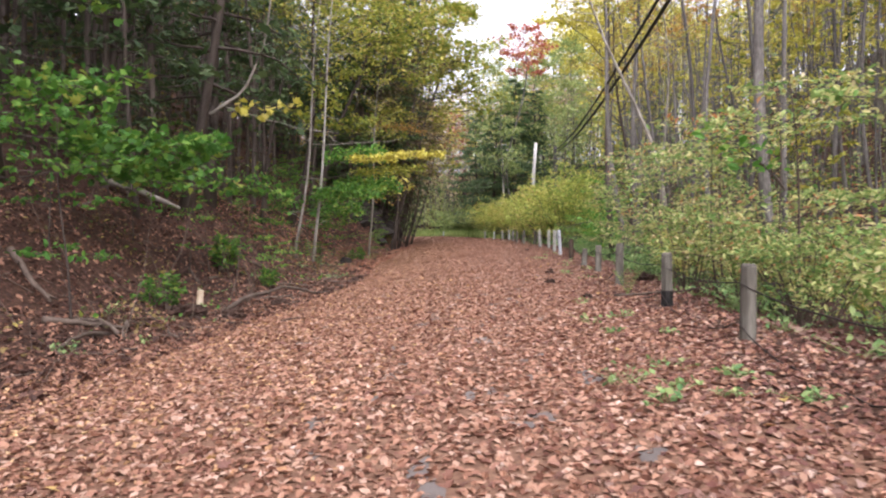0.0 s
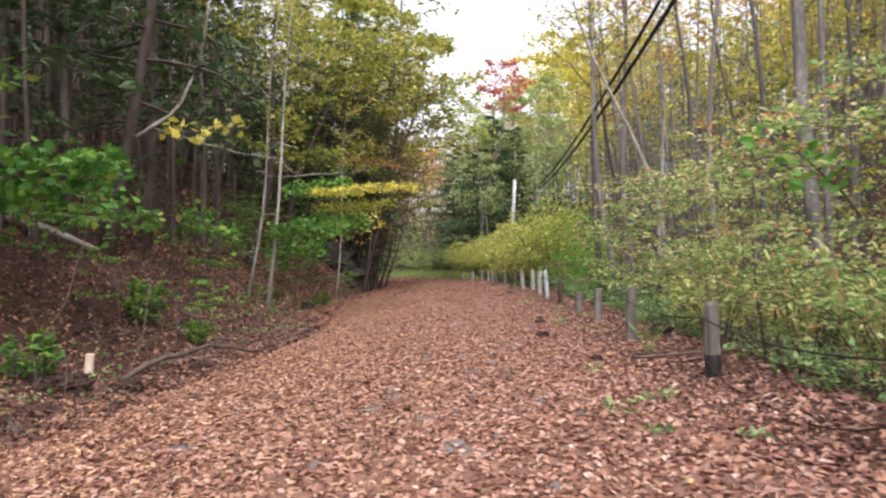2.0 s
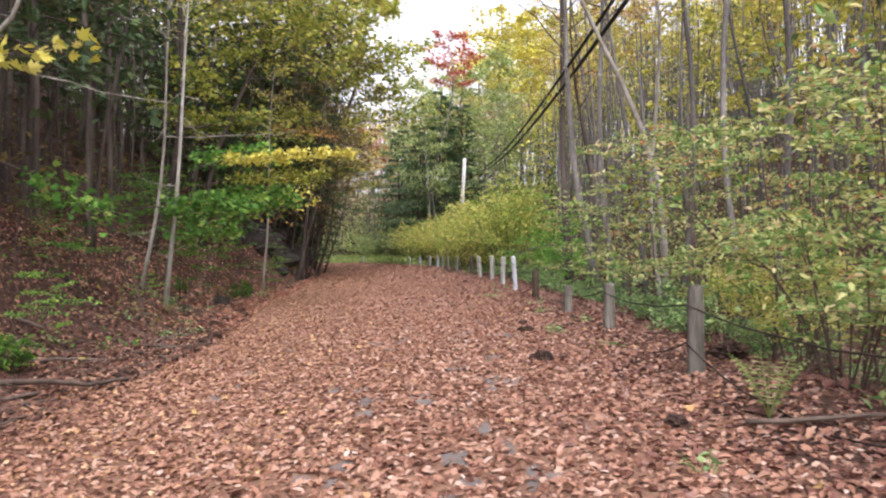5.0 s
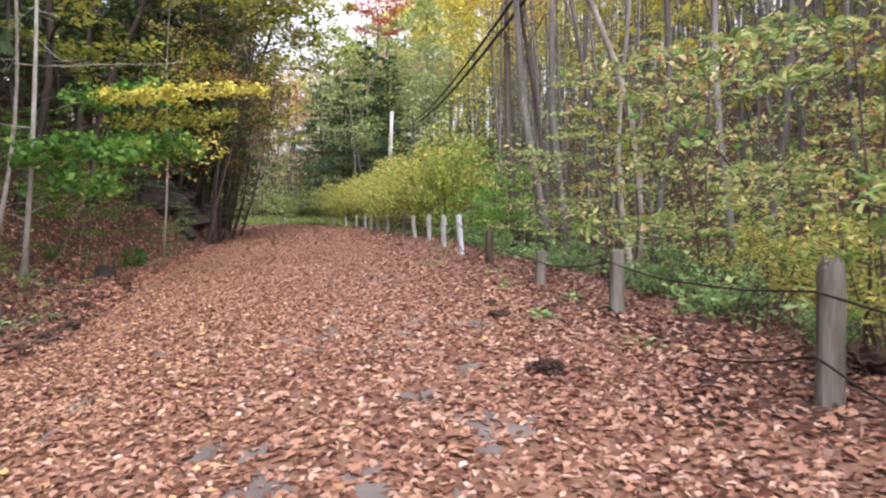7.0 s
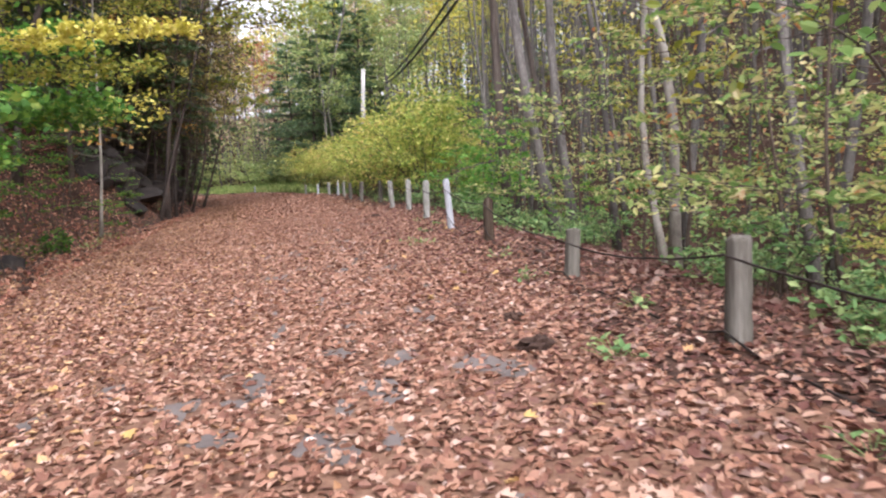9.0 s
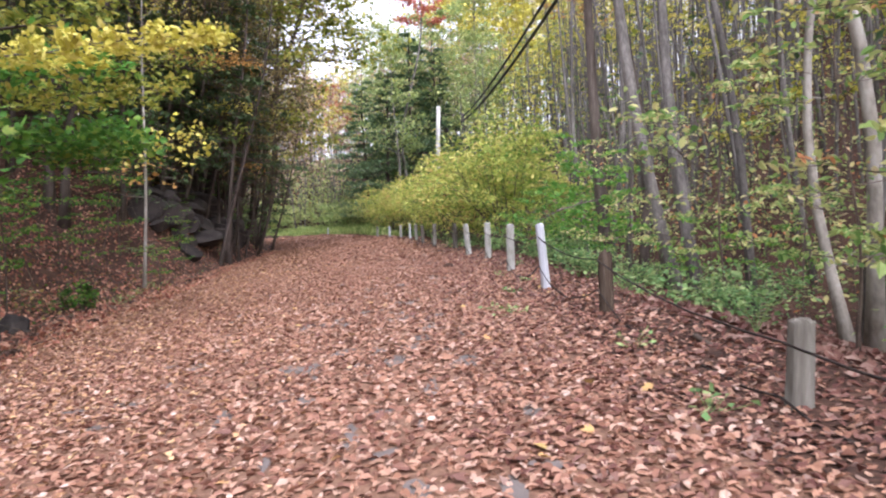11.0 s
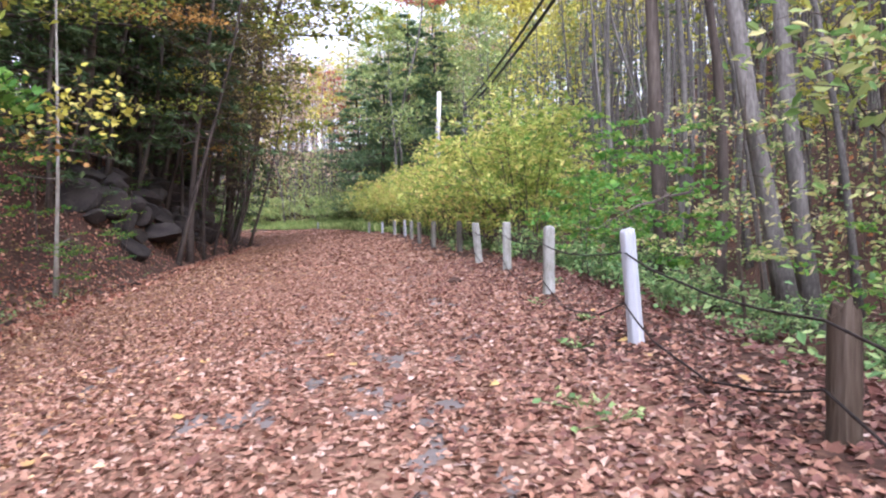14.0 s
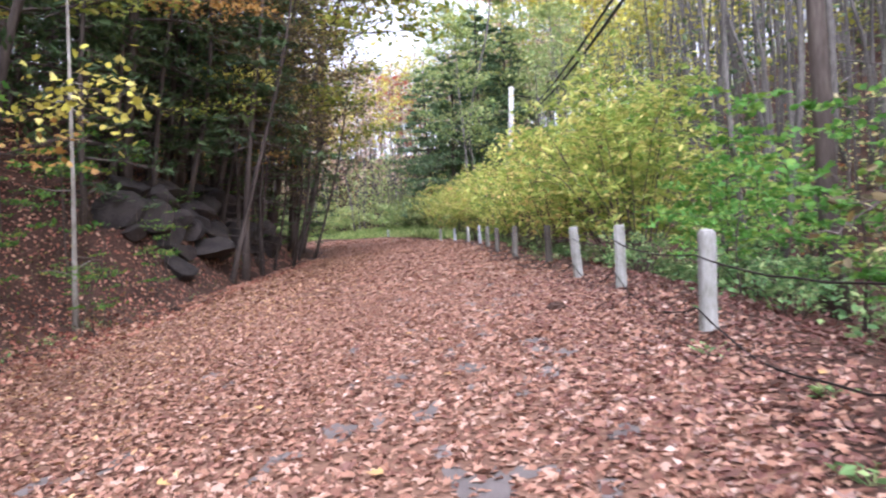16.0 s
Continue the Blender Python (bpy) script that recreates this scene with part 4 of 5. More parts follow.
def fence_post(x, y, h, look_name, tilt, seed):
    rng = np.random.default_rng(seed)
    mat_, label = LOOKS[look_name]
    r = {"white": 0.068, "pale": 0.084}.get(look_name, 0.084)
    top = thing("fence_post", label, "fence post", "fence posts", at=pose(x, y, gz(x, y), rng.normal() * 1.2, tilt, rng.uniform(0, 360)) if not tilt else pose(x, y, gz(x, y), 0, tilt, 0))
    k = 20
    zs = [-0.3, 0.0, 0.15 * h, 0.3 * h, 0.5 * h, 0.7 * h, 0.85 * h, 0.955 * h, 0.985 * h, h]
    rs = [1.06, 1.05, 1.02, 1.0, 1.0, 0.99, 0.98, 0.96, 0.88, 0.6]
    if look_name in ("brown", "old"):
        rs[-3:] = [0.95, 0.85, 0.7]
    groove = 1 - 0.10 * (rng.uniform(size=k) > 0.75) + 0.03 * rng.normal(size=k)
    rings = []
    for z, q in zip(zs, rs):
        a = np.arange(k) * 2 * np.pi / k
        rr = r * q * groove * (1 + 0.02 * rng.normal(size=k))
        zz = z + (0.03 * rng.normal(size=k) if look_name in ("brown", "old") and z > 0.9 * h else 0.006 * rng.normal(size=k) * (z > 0.9 * h))
        rings.append(np.stack([rr * np.cos(a), rr * np.sin(a), np.broadcast_to(zz, (k,))], -1))
    cut = 3 if look_name == "char" else 0
    s = Shape()
    use = rings[cut:]
    m = len(use)
    s.add(np.concatenate(use), [(i * k + j, i * k + (j + 1) % k, (i + 1) * k + (j + 1) % k, (i + 1) * k + j) for i in range(m - 1) for j in range(k)] + [tuple((m - 1) * k + j for j in range(k))])
    part("shaft", s, mat_, top)
    if cut:
        s = Shape()
        use = [rg_ * np.array([1.05, 1.05, 1]) for rg_ in rings[:cut + 1]]
        s.add(np.concatenate(use), [(i * k + j, i * k + (j + 1) % k, (i + 1) * k + (j + 1) % k, (i + 1) * k + j) for i in range(cut) for j in range(k)] + [tuple(cut * k + j for j in range(k))])
        part("charred_foot", s, M_CHAR, top, "charred black foot")
    if look_name in ("white", "pale"):
        st = Shape()
        for zz in (0.35 * h, 0.8 * h):
            st = Shape()
            st.tube([(-r * 1.02, -0.03, zz), (-r * 1.2, 0, zz), (-r * 1.02, 0.03, zz)], 0.006, 5)
            part("cable_staple", st, M_CABLE, top)
    return top


for i, row in enumerate(POSTS):
    fence_post(*row, 700 + i)

UPPER = [0.6, 0.62, 0.66, 0.69, 0.58, 0.4, 0.62, 0.8, 0.72, 0.72, 0.7, 0.66, 0.66, 0.62, 0.6, 0.6, 0.55, 0.5]
LOWER = [0.2, 0.2, 0.22, 0.3, 0.08, 0.06, 0.27, 0.35, 0.22, 0.25, 0.25, 0.2, 0.2, 0.2, 0.2, 0.2, 0.2, 0.2]


def guard_cable(heights, sag, label, seed):
    rng = np.random.default_rng(seed)
    pts = []
    for (a, b, ha, hb) in zip(POSTS, POSTS[1:], heights, heights[1:]):
        for t in np.linspace(0, 1, 10)[:-1]:
            x, y = a[0] + (b[0] - a[0]) * t - 0.105, a[1] + (b[1] - a[1]) * t
            z = (gz(a[0], a[1]) + ha) * (1 - t) + (gz(b[0], b[1]) + hb) * t - sag * (4 * t * (1 - t)) * rng.uniform(0.9, 1.1)
            pts.append((x, y, max(z, gz(x, y) + 0.006)))
    s = Shape()
    s.tube(pts, 0.0085, 6)
    return solo("guard_cable", s, M_CABLE, label, "cable", "fence cables", smooth=True)


guard_cable(UPPER, 0.09, "rusty steel guard cable sagging between the fence posts", 3)
guard_cable(LOWER, 0.26, "rusty lower guard cable hanging close to the ground", 4)

# ---- power line ----
pole_z = gz(1.9, 73.9)
pole = thing("utility_pole", "weathered pale wooden utility pole leaning above the bushes", "utility pole", at=pose(1.3, 73.9, pole_z, 0, 3.2, 0))
s = Shape()
s.tube([(0, 0, -0.5), (0, 0, 3), (0, 0, 6), (0, 0, 9.9 - pole_z)], [0.19, 0.18, 0.17, 0.155], 14, wob=0.03, rng=np.random.default_rng(8))
part("shaft", s, M_POLE, pole, smooth=True)
s = Shape()
s.tube([(0.12, 0, 9.4 - pole_z), (1.15, 0, 9.2 - pole_z)], 0.035, 8)
part("bracket", s, M_CABLE, pole)


def overhead_cable(dx, dz, r, label):
    y = np.linspace(82, -30, 44)
    s_ = Shape()
    s_.tube(np.stack([4.0 + dx + 0 * y, y, 7.6 + 0.0009 * (y - 33) ** 2 + dz], -1), r, 7)
    return solo("power_cable", s_, M_WIRE, label, "cable", "overhead cables", smooth=True)


overhead_cable(-0.06, 0.1, 0.05, "thick black overhead cable")
overhead_cable(0.16, -0.08, 0.06, "thick black overhead cable beside another")
rear_z = gz(4.3, 82.2)
rear = thing("utility_pole", "grey wooden utility pole among the trees", "utility pole", at=pose(4.3, 82.2, rear_z, 0, 0, 0))
s = Shape()
s.tube([(0, 0, -0.5), (0, 0, 4), (0, 0, 10.4 - rear_z)], [0.17, 0.15, 0.13], 12)
part("shaft", s, M_BARK, rear, smooth=True)

# ---- boughs close to the road ----
def bough(name, label, a, b, width, count, leaf, mat_, seed, bark=M_BARK_DARK, droop=0.05, thick=0.02, lobes=True, flat=0.15, hang=0.45):
    """A spreading bough from a to b carrying one flat layer of leaves."""
    rng = np.random.default_rng(seed)
    top = thing(name, label, "branch", "overhanging boughs")
    st, cr = Shape(), Shape()
    pl = bend(a, b, rng, 9, 0.03, droop)
    st.tube(pl, np.linspace(thick, 0.004, 9), 5)
    axis = (pl[-1] - pl[0]) / np.linalg.norm(pl[-1] - pl[0])
    side = np.cross(axis, (0, 0, 1))
    side /= np.linalg.norm(side)
    C, N, H = [], [], []
    nt = 12
    for j in range(nt):
        f = 0.2 + 0.8 * (j + rng.uniform(0, 1)) / nt
        b0 = np.array([np.interp(f, np.linspace(0, 1, 9), pl[:, k]) for k in range(3)])
        tl = width * rng.uniform(0.5, 1.0) * (1.1 - 0.5 * f)
        v = side * (1 if j % 2 else -1) + 0.7 * axis
        b1 = b0 + v / np.linalg.norm(v) * tl + np.array([0, 0, rng.uniform(-hang, 0.45 * hang) * tl])
        st.tube(np.stack([b0, 0.5 * (b0 + b1) + 0.03 * rng.normal(size=3), b1]), [0.008, 0.005, 0.002], 4, cap=False)
        m = max(1, count // nt)
        u = rng.uniform(0.1, 1.05, (m, 1))
        C.append(b0 + (b1 - b0) * u + rng.normal(size=(m, 3)) * np.array([0.12, 0.12, flat]))
        nn = rng.normal(size=(m, 3)) * 0.6
        nn[:, 2] += 1
        N.append(nn)
        H.append(np.tile(v, (m, 1)))
    C, N, H = np.concatenate(C), np.concatenate(N), np.concatenate(H)
    cr.leaves(C, N, leaf * rng.uniform(0.65, 1.3, len(C)), rng, lobes=lobes, heading=H, fold=0.1, oval=not lobes)
    tagged(part("twigwork", st, bark, top), kind="stuff")
    tagged(part("leafage", cr, mat_, top), kind="stuff")
    return top


bough("maple_bough", "maple bough with large green leaves", (-10.5, 14.2, 3.3), (-5.6, 13.3, 3.2), 1.3, 420, 0.2, L_GREEN, 81)
bough("maple_bough", "maple bough with large green leaves", (-10.3, 14.0, 2.4), (-6.9, 13.8, 2.7), 1.1, 200, 0.19, L_GREEN, 82)
bough("maple_bough", "maple bough with large green leaves", (-10.4, 14.3, 4.4), (-7.3, 13.5, 4.5), 0.9, 150, 0.19, L_GREEN, 92)
bough("maple_bough", "maple bough with large bright green leaves", (-10.0, 14.6, 6.3), (-6.3, 12.8, 6.2), 1.1, 260, 0.2, L_BRIGHT, 83)
bough("maple_bough", "low maple bough with green leaves", (-10.2, 15.8, 3.1), (-7.4, 16.4, 2.5), 1.0, 170, 0.17, L_GREEN, 84)
bough("leafy_branch", "slender branch with large pale yellow-green leaves", (4.1, 19.8, 1.6), (2.7, 19.2, 2.5), 0.6, 40, 0.14, L_SHRUB, 93, lobes=False)
bough("leafy_branch", "slender branch with large pale yellow-green leaves", (4.2, 22.6, 1.8), (2.9, 21.8, 2.8), 0.6, 44, 0.13, L_YGREEN, 94, lobes=False)
bough("leafy_branch", "slender branch with large bright green leaves", (4.4, 12.4, 2.0), (3.1, 11.6, 2.9), 0.7, 70, 0.17, L_BRIGHT, 95, lobes=False)
bough("leafy_branch", "slender branch with yellowing leaves", (4.6, 29.6, 1.9), (3.1, 28.4, 3.1), 0.8, 90, 0.15, L_SHRUB, 96, lobes=False)
bough("maple_bough", "maple bough with large green leaves", (-9.8, 12.2, 3.5), (-6.9, 11.6, 3.3), 1.0, 150, 0.18, L_GREEN, 71)
bough("maple_bough", "maple bough with large green leaves", (-9.8, 12.6, 3.8), (-6.9, 11.7, 3.9), 0.9, 170, 0.18, L_GREEN, 72)
bough("maple_bough", "low maple bough with large green leaves", (-9.4, 17.6, 3.3), (-6.8, 17.0, 2.5), 0.9, 170, 0.17, L_GREEN, 73)
bough("maple_bough", "maple bough with large bright green leaves", (-9.8, 23.0, 3.4), (-7.3, 22.8, 2.3), 1.0, 200, 0.16, L_BRIGHT, 74)
bough("withered_branch", "drooping branch of withered brown leaves", (3.2, 31.4, 1.6), (1.75, 30.3, 1.3), 0.3, 70, 0.085, L_BROWN, 75, hang=0.9, lobes=False)
bough("yellow_leaf_twig", "thin twig with large yellow maple leaves", (-9.0, 20.2, 4.7), (-5.9, 19.0, 4.8), 0.6, 40, 0.24, L_YELLOW, 85, droop=0.02)
bough("yellow_bough", "spreading bough of bright yellow leaves", (-8.0, 29.6, 3.9), (-3.0, 28.8, 4.5), 1.5, 1150, 0.13, L_YELLOW, 86, lobes=False, flat=0.08, hang=0.15)
bough("yellow_bough", "spreading bough of yellow-green leaves", (-8.0, 29.8, 3.4), (-4.4, 30.4, 4.0), 1.4, 760, 0.12, L_CANOPY, 87, lobes=False, flat=0.08, hang=0.15)
bough("green_bough", "spreading bough of green maple leaves", (-8.6, 27.0, 2.6), (-5.3, 26.4, 2.9), 1.5, 700, 0.15, L_GREEN, 88)
bough("green_bough", "spreading bough of green maple leaves", (-9.2, 29.0, 1.9), (-6.3, 28.6, 2.2), 1.4, 520, 0.14, L_GREEN, 89)
bough("green_bough", "wide bough of green maple leaves", (-9.6, 34.0, 3.3), (-5.6, 32.4, 3.6), 1.7, 760, 0.16, L_GREEN, 97)
bough("green_bough", "wide bough of bright green maple leaves", (-9.8, 33.0, 4.6), (-6.0, 32.0, 4.9), 1.7, 620, 0.16, L_BRIGHT, 98)
bough("orange_bough", "loose bough of golden orange leaves", (-9.6, 38.8, 3.7), (-5.4, 36.2, 3.9), 1.2, 190, 0.15, L_YELLOW, 90, flat=0.25)
bough("orange_bough", "thin bough of orange-brown leaves", (-9.4, 38.4, 3.1), (-6.2, 36.4, 3.2), 0.8, 50, 0.15, L_ORANGE, 190, flat=0.25)
bough("green_bough", "spreading bough of green maple leaves", (-9.3, 34.5, 3.3), (-6.4, 33.2, 3.4), 1.4, 560, 0.15, L_GREEN, 91)

for i, (a, b, w, n, mat_, label) in enumerate([
        ((-10.6, 47.0, 5.0), (-6.8, 46.4, 5.3), 1.2, 200, L_CANOPY, "thin bough of small yellow-green leaves"),
        ((-10.6, 50.0, 7.0), (-7.0, 49.0, 6.7), 1.3, 220, L_YELLOW, "thin bough of small yellow leaves"),
        ((-9.8, 44.0, 8.4), (-6.3, 43.0, 8.2), 1.4, 240, L_CANOPY, "thin bough of small yellow-green leaves"),
        ((-10.2, 53.0, 4.2), (-7.3, 52.0, 4.3), 1.0, 150, L_ORANGE, "thin bough of fading orange leaves"),
        ((-10.4, 46.0, 8.2), (-5.9, 45.0, 7.7), 1.9, 420, L_ORANGE, "wide bough of fading orange-brown leaves"),
        ((-10.2, 42.0, 6.6), (-6.4, 41.0, 6.8), 1.3, 220, L_CANOPY, "thin bough of small yellow-green leaves"),
        ((-10.4, 56.0, 6.0), (-6.6, 55.4, 5.6), 1.5, 240, L_BROWN, "thin bough of withering olive leaves"),
        ((-10.8, 60.0, 5.2), (-6.4, 59.0, 4.6), 1.7, 300, L_HEMLOCK, "drooping hemlock bough over the road"),
        ((-10.8, 60.5, 8.2), (-5.8, 60.0, 7.4), 1.8, 340, L_HEMLOCK, "drooping hemlock bough over the road")]):
    bough("bank_bough", label, a, b, w, n, 0.13, mat_, 300 + i, lobes=False, hang=0.3)

# ---- rock ledge of the bank ----
def boulder(x, y, z, sx, sy, sz, seed, label="dark mossy rock ledge block in the bank", turn=0):
    rng = np.random.default_rng(seed)
    b = bmesh.new()
    bmesh.ops.create_icosphere(b, subdivisions=3, radius=1.0)
    cuts = [(Vector(rng.normal(size=3)).normalized(), rng.uniform(0.38, 0.66)) for _ in range(9)]
    for v in b.verts:
        for n_, d_ in cuts:
            over = v.co.dot(n_) - d_
            if over > 0:
                v.co -= n_ * over
        v.co += 0.045 * noise.noise_vector(v.co * 2.5 + Vector((seed, 0, 0)))
        v.co = Vector((v.co.x * sx, v.co.y * sy, v.co.z * sz))
    me = bpy.data.meshes.new("boulder")
    b.to_mesh(me)
    b.free()
    me.materials.append(M_ROCK)
    ob = tagged(new("boulder", me), label, "rock", "rocks of the bank")
    ob.matrix_basis = pose(x, y, z, rng.normal() * 8, rng.normal() * 8, turn + rng.normal() * 15)
    return ob


rr = np.random.default_rng(77)
for i in range(46):
    y = 44.0 + 11.5 * rr.uniform()
    s_ = rr.uniform(1.0, 3.0)
    x = np.interp(y, *EDGE_L) - s_
    size = rr.uniform(0.55, 1.0)
    boulder(x, y, gz(x, y) + 0.12 * size, size * 0.9, size * 1.25, size * rr.uniform(0.5, 0.8), 900 + i)
put(T["brown"], spots(scatter(rr, 4, (-12, -7), (46, 60), 0.7, [], lambda x, y: 0.2 < off_left(x, y) < 0.9), rr, (0.6, 1.0), 4.0, 6.0))
put(T["sap_g"], spots(scatter(rr, 12, (-12, -7), (38, 58), 0.8, [], lambda x, y: 0.3 < off_left(x, y) < 2.0), rr, (0.3, 0.6)))
boulder(-7.4, 30.9, gz(-7.4, 30.9) + 0.1, 0.35, 0.45, 0.3, 953, "small grey rock at the foot of the bank")

# ---- fallen wood and clods ----
def stick(a, b, r, seed, name="fallen_branch", label="dead fallen branch on the bank", mat_=M_TWIG, wob=0.05):
    rng = np.random.default_rng(seed)
    s_ = Shape()
    pl = bend(a, b, rng, 8, wob)
    s_.tube(pl, np.linspace(r, r * 0.45, 8), 8, wob=0.1, rng=rng)
    for _ in range(3):
        q = pl[rng.integers(2, 7)]
        v = rng.normal(size=3)
        s_.tube(np.stack([q, q + 0.5 * r * 8 * v / np.linalg.norm(v)]), [r * 0.35, r * 0.12], 4)
    return solo(name, s_, mat_, label, "branch", "fallen wood", smooth=True)


def on(x, y, dz=0.0):
    return (x, y, gz(x, y) + dz)


stick((-8.6, 20.2, 4.9), (-5.4, 21.4, 4.2), 0.016, 5, "arching_branch", "thin bare arching branch reaching over the verge", M_BARK_PALE, 0.07)
stick((-8.8, 20.0, 4.6), (-6.9, 19.8, 7.8), 0.05, 6, "pale_limb", "pale bare limb of the leaning tree", M_BARK_PALE, 0.05)
stick((-8.0, 27.6, 4.6), (-4.6, 28.6, 4.9), 0.018, 7, "arching_branch", "thin bare arching branch reaching over the verge", M_BARK_PALE, 0.06)
stick((-10.9, 18.1, gz(-10.9, 18.1) + 0.2), (-9.2, 18.9, gz(-9.2, 18.9) + 0.35), 0.11, 1, "fallen_log", "broken barkless log lying down the bank", M_BARK_PALE)
stick(on(-6.95, 9.9, 0.08), on(-6.1, 10.6, 0.1), 0.055, 120)
stick(on(-8.2, 10.9, 0.25), on(-7.3, 10.6, 0.12), 0.06, 121)
stick(on(-7.4, 14.6, 0.25), on(-6.5, 13.1, 0.08), 0.05, 122)
stick(on(-5.7, 13.6, 0.05), on(-4.6, 17.4, 0.05), 0.05, 123)
stick(on(-5.3, 15.2, 0.06), on(-4.7, 19.6, 0.05), 0.04, 124)
stick(on(-5.9, 15.2, 0.06), on(-5.3, 16.6, 0.05), 0.055, 125)
for i in range(34):
    y = rr.uniform(8, 30)
    x = np.interp(y, *EDGE_L) - rr.uniform(-0.1, 2.4)
    a = rr.uniform(0, 6.28)
    ln = rr.uniform(0.4, 1.5)
    stick(on(x, y, 0.04), on(x + ln * math.cos(a), y + ln * math.sin(a), 0.06), rr.uniform(0.015, 0.045), 130 + i)
twr = np.random.default_rng(46)
mess = Shape()
for i in range(900):
    y = twr.uniform(5, 60)
    x = np.interp(y, *EDGE_L) - 7.5 * twr.uniform() ** 1.3
    a, ln = twr.uniform(0, 6.28), twr.uniform(0.15, 0.9)
    p0, p1 = on(x, y, 0.02), on(x + ln * math.cos(a), y + ln * math.sin(a), twr.uniform(0.02, 0.25))
    mess.tube(np.array([p0, p1]), [twr.uniform(0.004, 0.014), 0.003], 4, cap=False)
for i in range(150):
    y = twr.uniform(7, 58)
    x = np.interp(y, *EDGE_L) - 0.8 - 6 * twr.uniform()
    hgt = twr.uniform(0.7, 3.2)
    q = np.array(on(x, y, -0.05))
    mess.tube(bend(q, q + np.array([twr.normal() * 0.25 * hgt, twr.normal() * 0.25 * hgt, hgt]), twr, 4, 0.05), np.linspace(twr.uniform(0.006, 0.016), 0.003, 4), 4, cap=False)
solo("dead_twigs", mess, M_TWIG, "tangle of dead twigs and roots on the bank", "twigs", kind="stuff")
stick(on(1.75, 13.2, 0.05), on(3.2, 12.8, 0.2), 0.02, 90, label="thin dead branch lying by the fence")
stick(on(2.2, 24.2, 0.05), on(3.0, 21.0, 0.15), 0.025, 91, label="thin dead branch lying by the fence")


def clod(x, y, size, seed, label="dark clod of soil and rotting leaves on the road edge"):
    rng = np.random.default_rng(seed)
    b = bmesh.new()
    bmesh.ops.create_icosphere(b, subdivisions=4 if size > 0.13 else 3, radius=1.0)
    for v in b.verts:
        k = 1 + 0.5 * noise.noise(v.co * 1.6 + Vector((seed, 3, 1))) + 0.4 * noise.noise(v.co * 4.5 + Vector((1, seed, 1))) + 0.3 * noise.noise(v.co * 9.0 + Vector((1, 2, seed)))
        v.co = Vector((v.co.x * size * k, v.co.y * size * 0.75 * k, v.co.z * size * 0.6 * k))
    me = bpy.data.meshes.new("soil_clod")
    b.to_mesh(me)
    b.free()
    me.materials.append(M_SOIL)
    ob = tagged(new("soil_clod", me), label, "clod", "clods of soil")
    ob.matrix_basis = pose(x, y, gz(x, y) + 0.2 * size, 0, 0, rng.uniform(0, 360))
    return ob


for i, (x, y, size) in enumerate([(-6.05, 12.7, 0.3), (-5.3, 13.1, 0.22), (-6.2, 13.5, 0.16), (0.78, 16.75, 0.14), (0.9, 19.5, 0.12), (0.95, 20.4, 0.08), (0.70, 17.0, 0.07), (1.3, 13.35, 0.11),
                                  (0.48, 35.0, 0.12), (-4.85, 21.1, 0.16), (-5.6, 11.6, 0.14), (-5.2, 15.2, 0.14), (1.0, 16.7, 0.06), (2.75, 15.9, 0.22)]):
    clod(x, y, size, 200 + i)
for i in range(16):
    y = rr.uniform(9, 56)
    clod(np.interp(y, *EDGE_L) + rr.uniform(-0.35, 0.25), y, rr.uniform(0.07, 0.16), 240 + i)

# cut stub
stub = thing("cut_stub", "short pale cut sapling stub standing in the litter", "stump", at=pose(*on(-6.3, 13.75), 2, 3, 0))
s = Shape()
s.tube([(0, 0, -0.1), (0, 0, 0.2), (0.01, 0, 0.36)], [0.075, 0.066, 0.062], 12, wob=0.06, rng=rr)
part("stem", s, M_CUT, stub, smooth=False)


# ---- fern, weeds ----
def fern(x, y, size, seed, label="young green fern at the road edge", mat_=L_WEED):
    rng = np.random.default_rng(seed)
    top = thing("fern", label, "fern", "ferns", at=pose(*on(x, y), 0, 0, rng.uniform(0, 360)))
    for i in range(7):
        a = i * 0.9 + rng.uniform(-0.2, 0.2)
        s_ = Shape()
        t = np.linspace(0, 1, 12)
        out, up = size * 0.6 * t, size * (1.5 * t - 0.55 * t * t)
        line = np.stack([out * math.cos(a), out * math.sin(a), up], -1)
        s_.tube(line, np.linspace(0.005, 0.002, 12), 3, cap=False)
        sd = np.array([-math.sin(a), math.cos(a), 0])
        C, H = [], []
        for j in range(2, 12):
            w = size * 0.26 * math.sin(math.pi * (0.12 + 0.86 * j / 12))
            for sg in (1, -1):
                C.append(line[j] + sg * sd * w * 0.5)
                H.append(sg * sd)
            s_.leaves(np.array(C[-2:]), np.array([[0, 0, 1.0]] * 2), w, rng, wide=0.28, fold=0.05, heading=np.array(H[-2:]) * 4)
        part("frond", s_, mat_, top)
    return top


fern(2.02, 13.4, 0.5, 1, mat_=L_GRASS)
for i, (x, y) in enumerate([(3.1, 10.4), (3.3, 17.0), (3.0, 20.5), (2.9, 24.5), (2.7, 31.0), (-7.3, 26.0)]):
    fern(x, y, 0.5, 20 + i, "green fern under the shrubs", L_WEED)


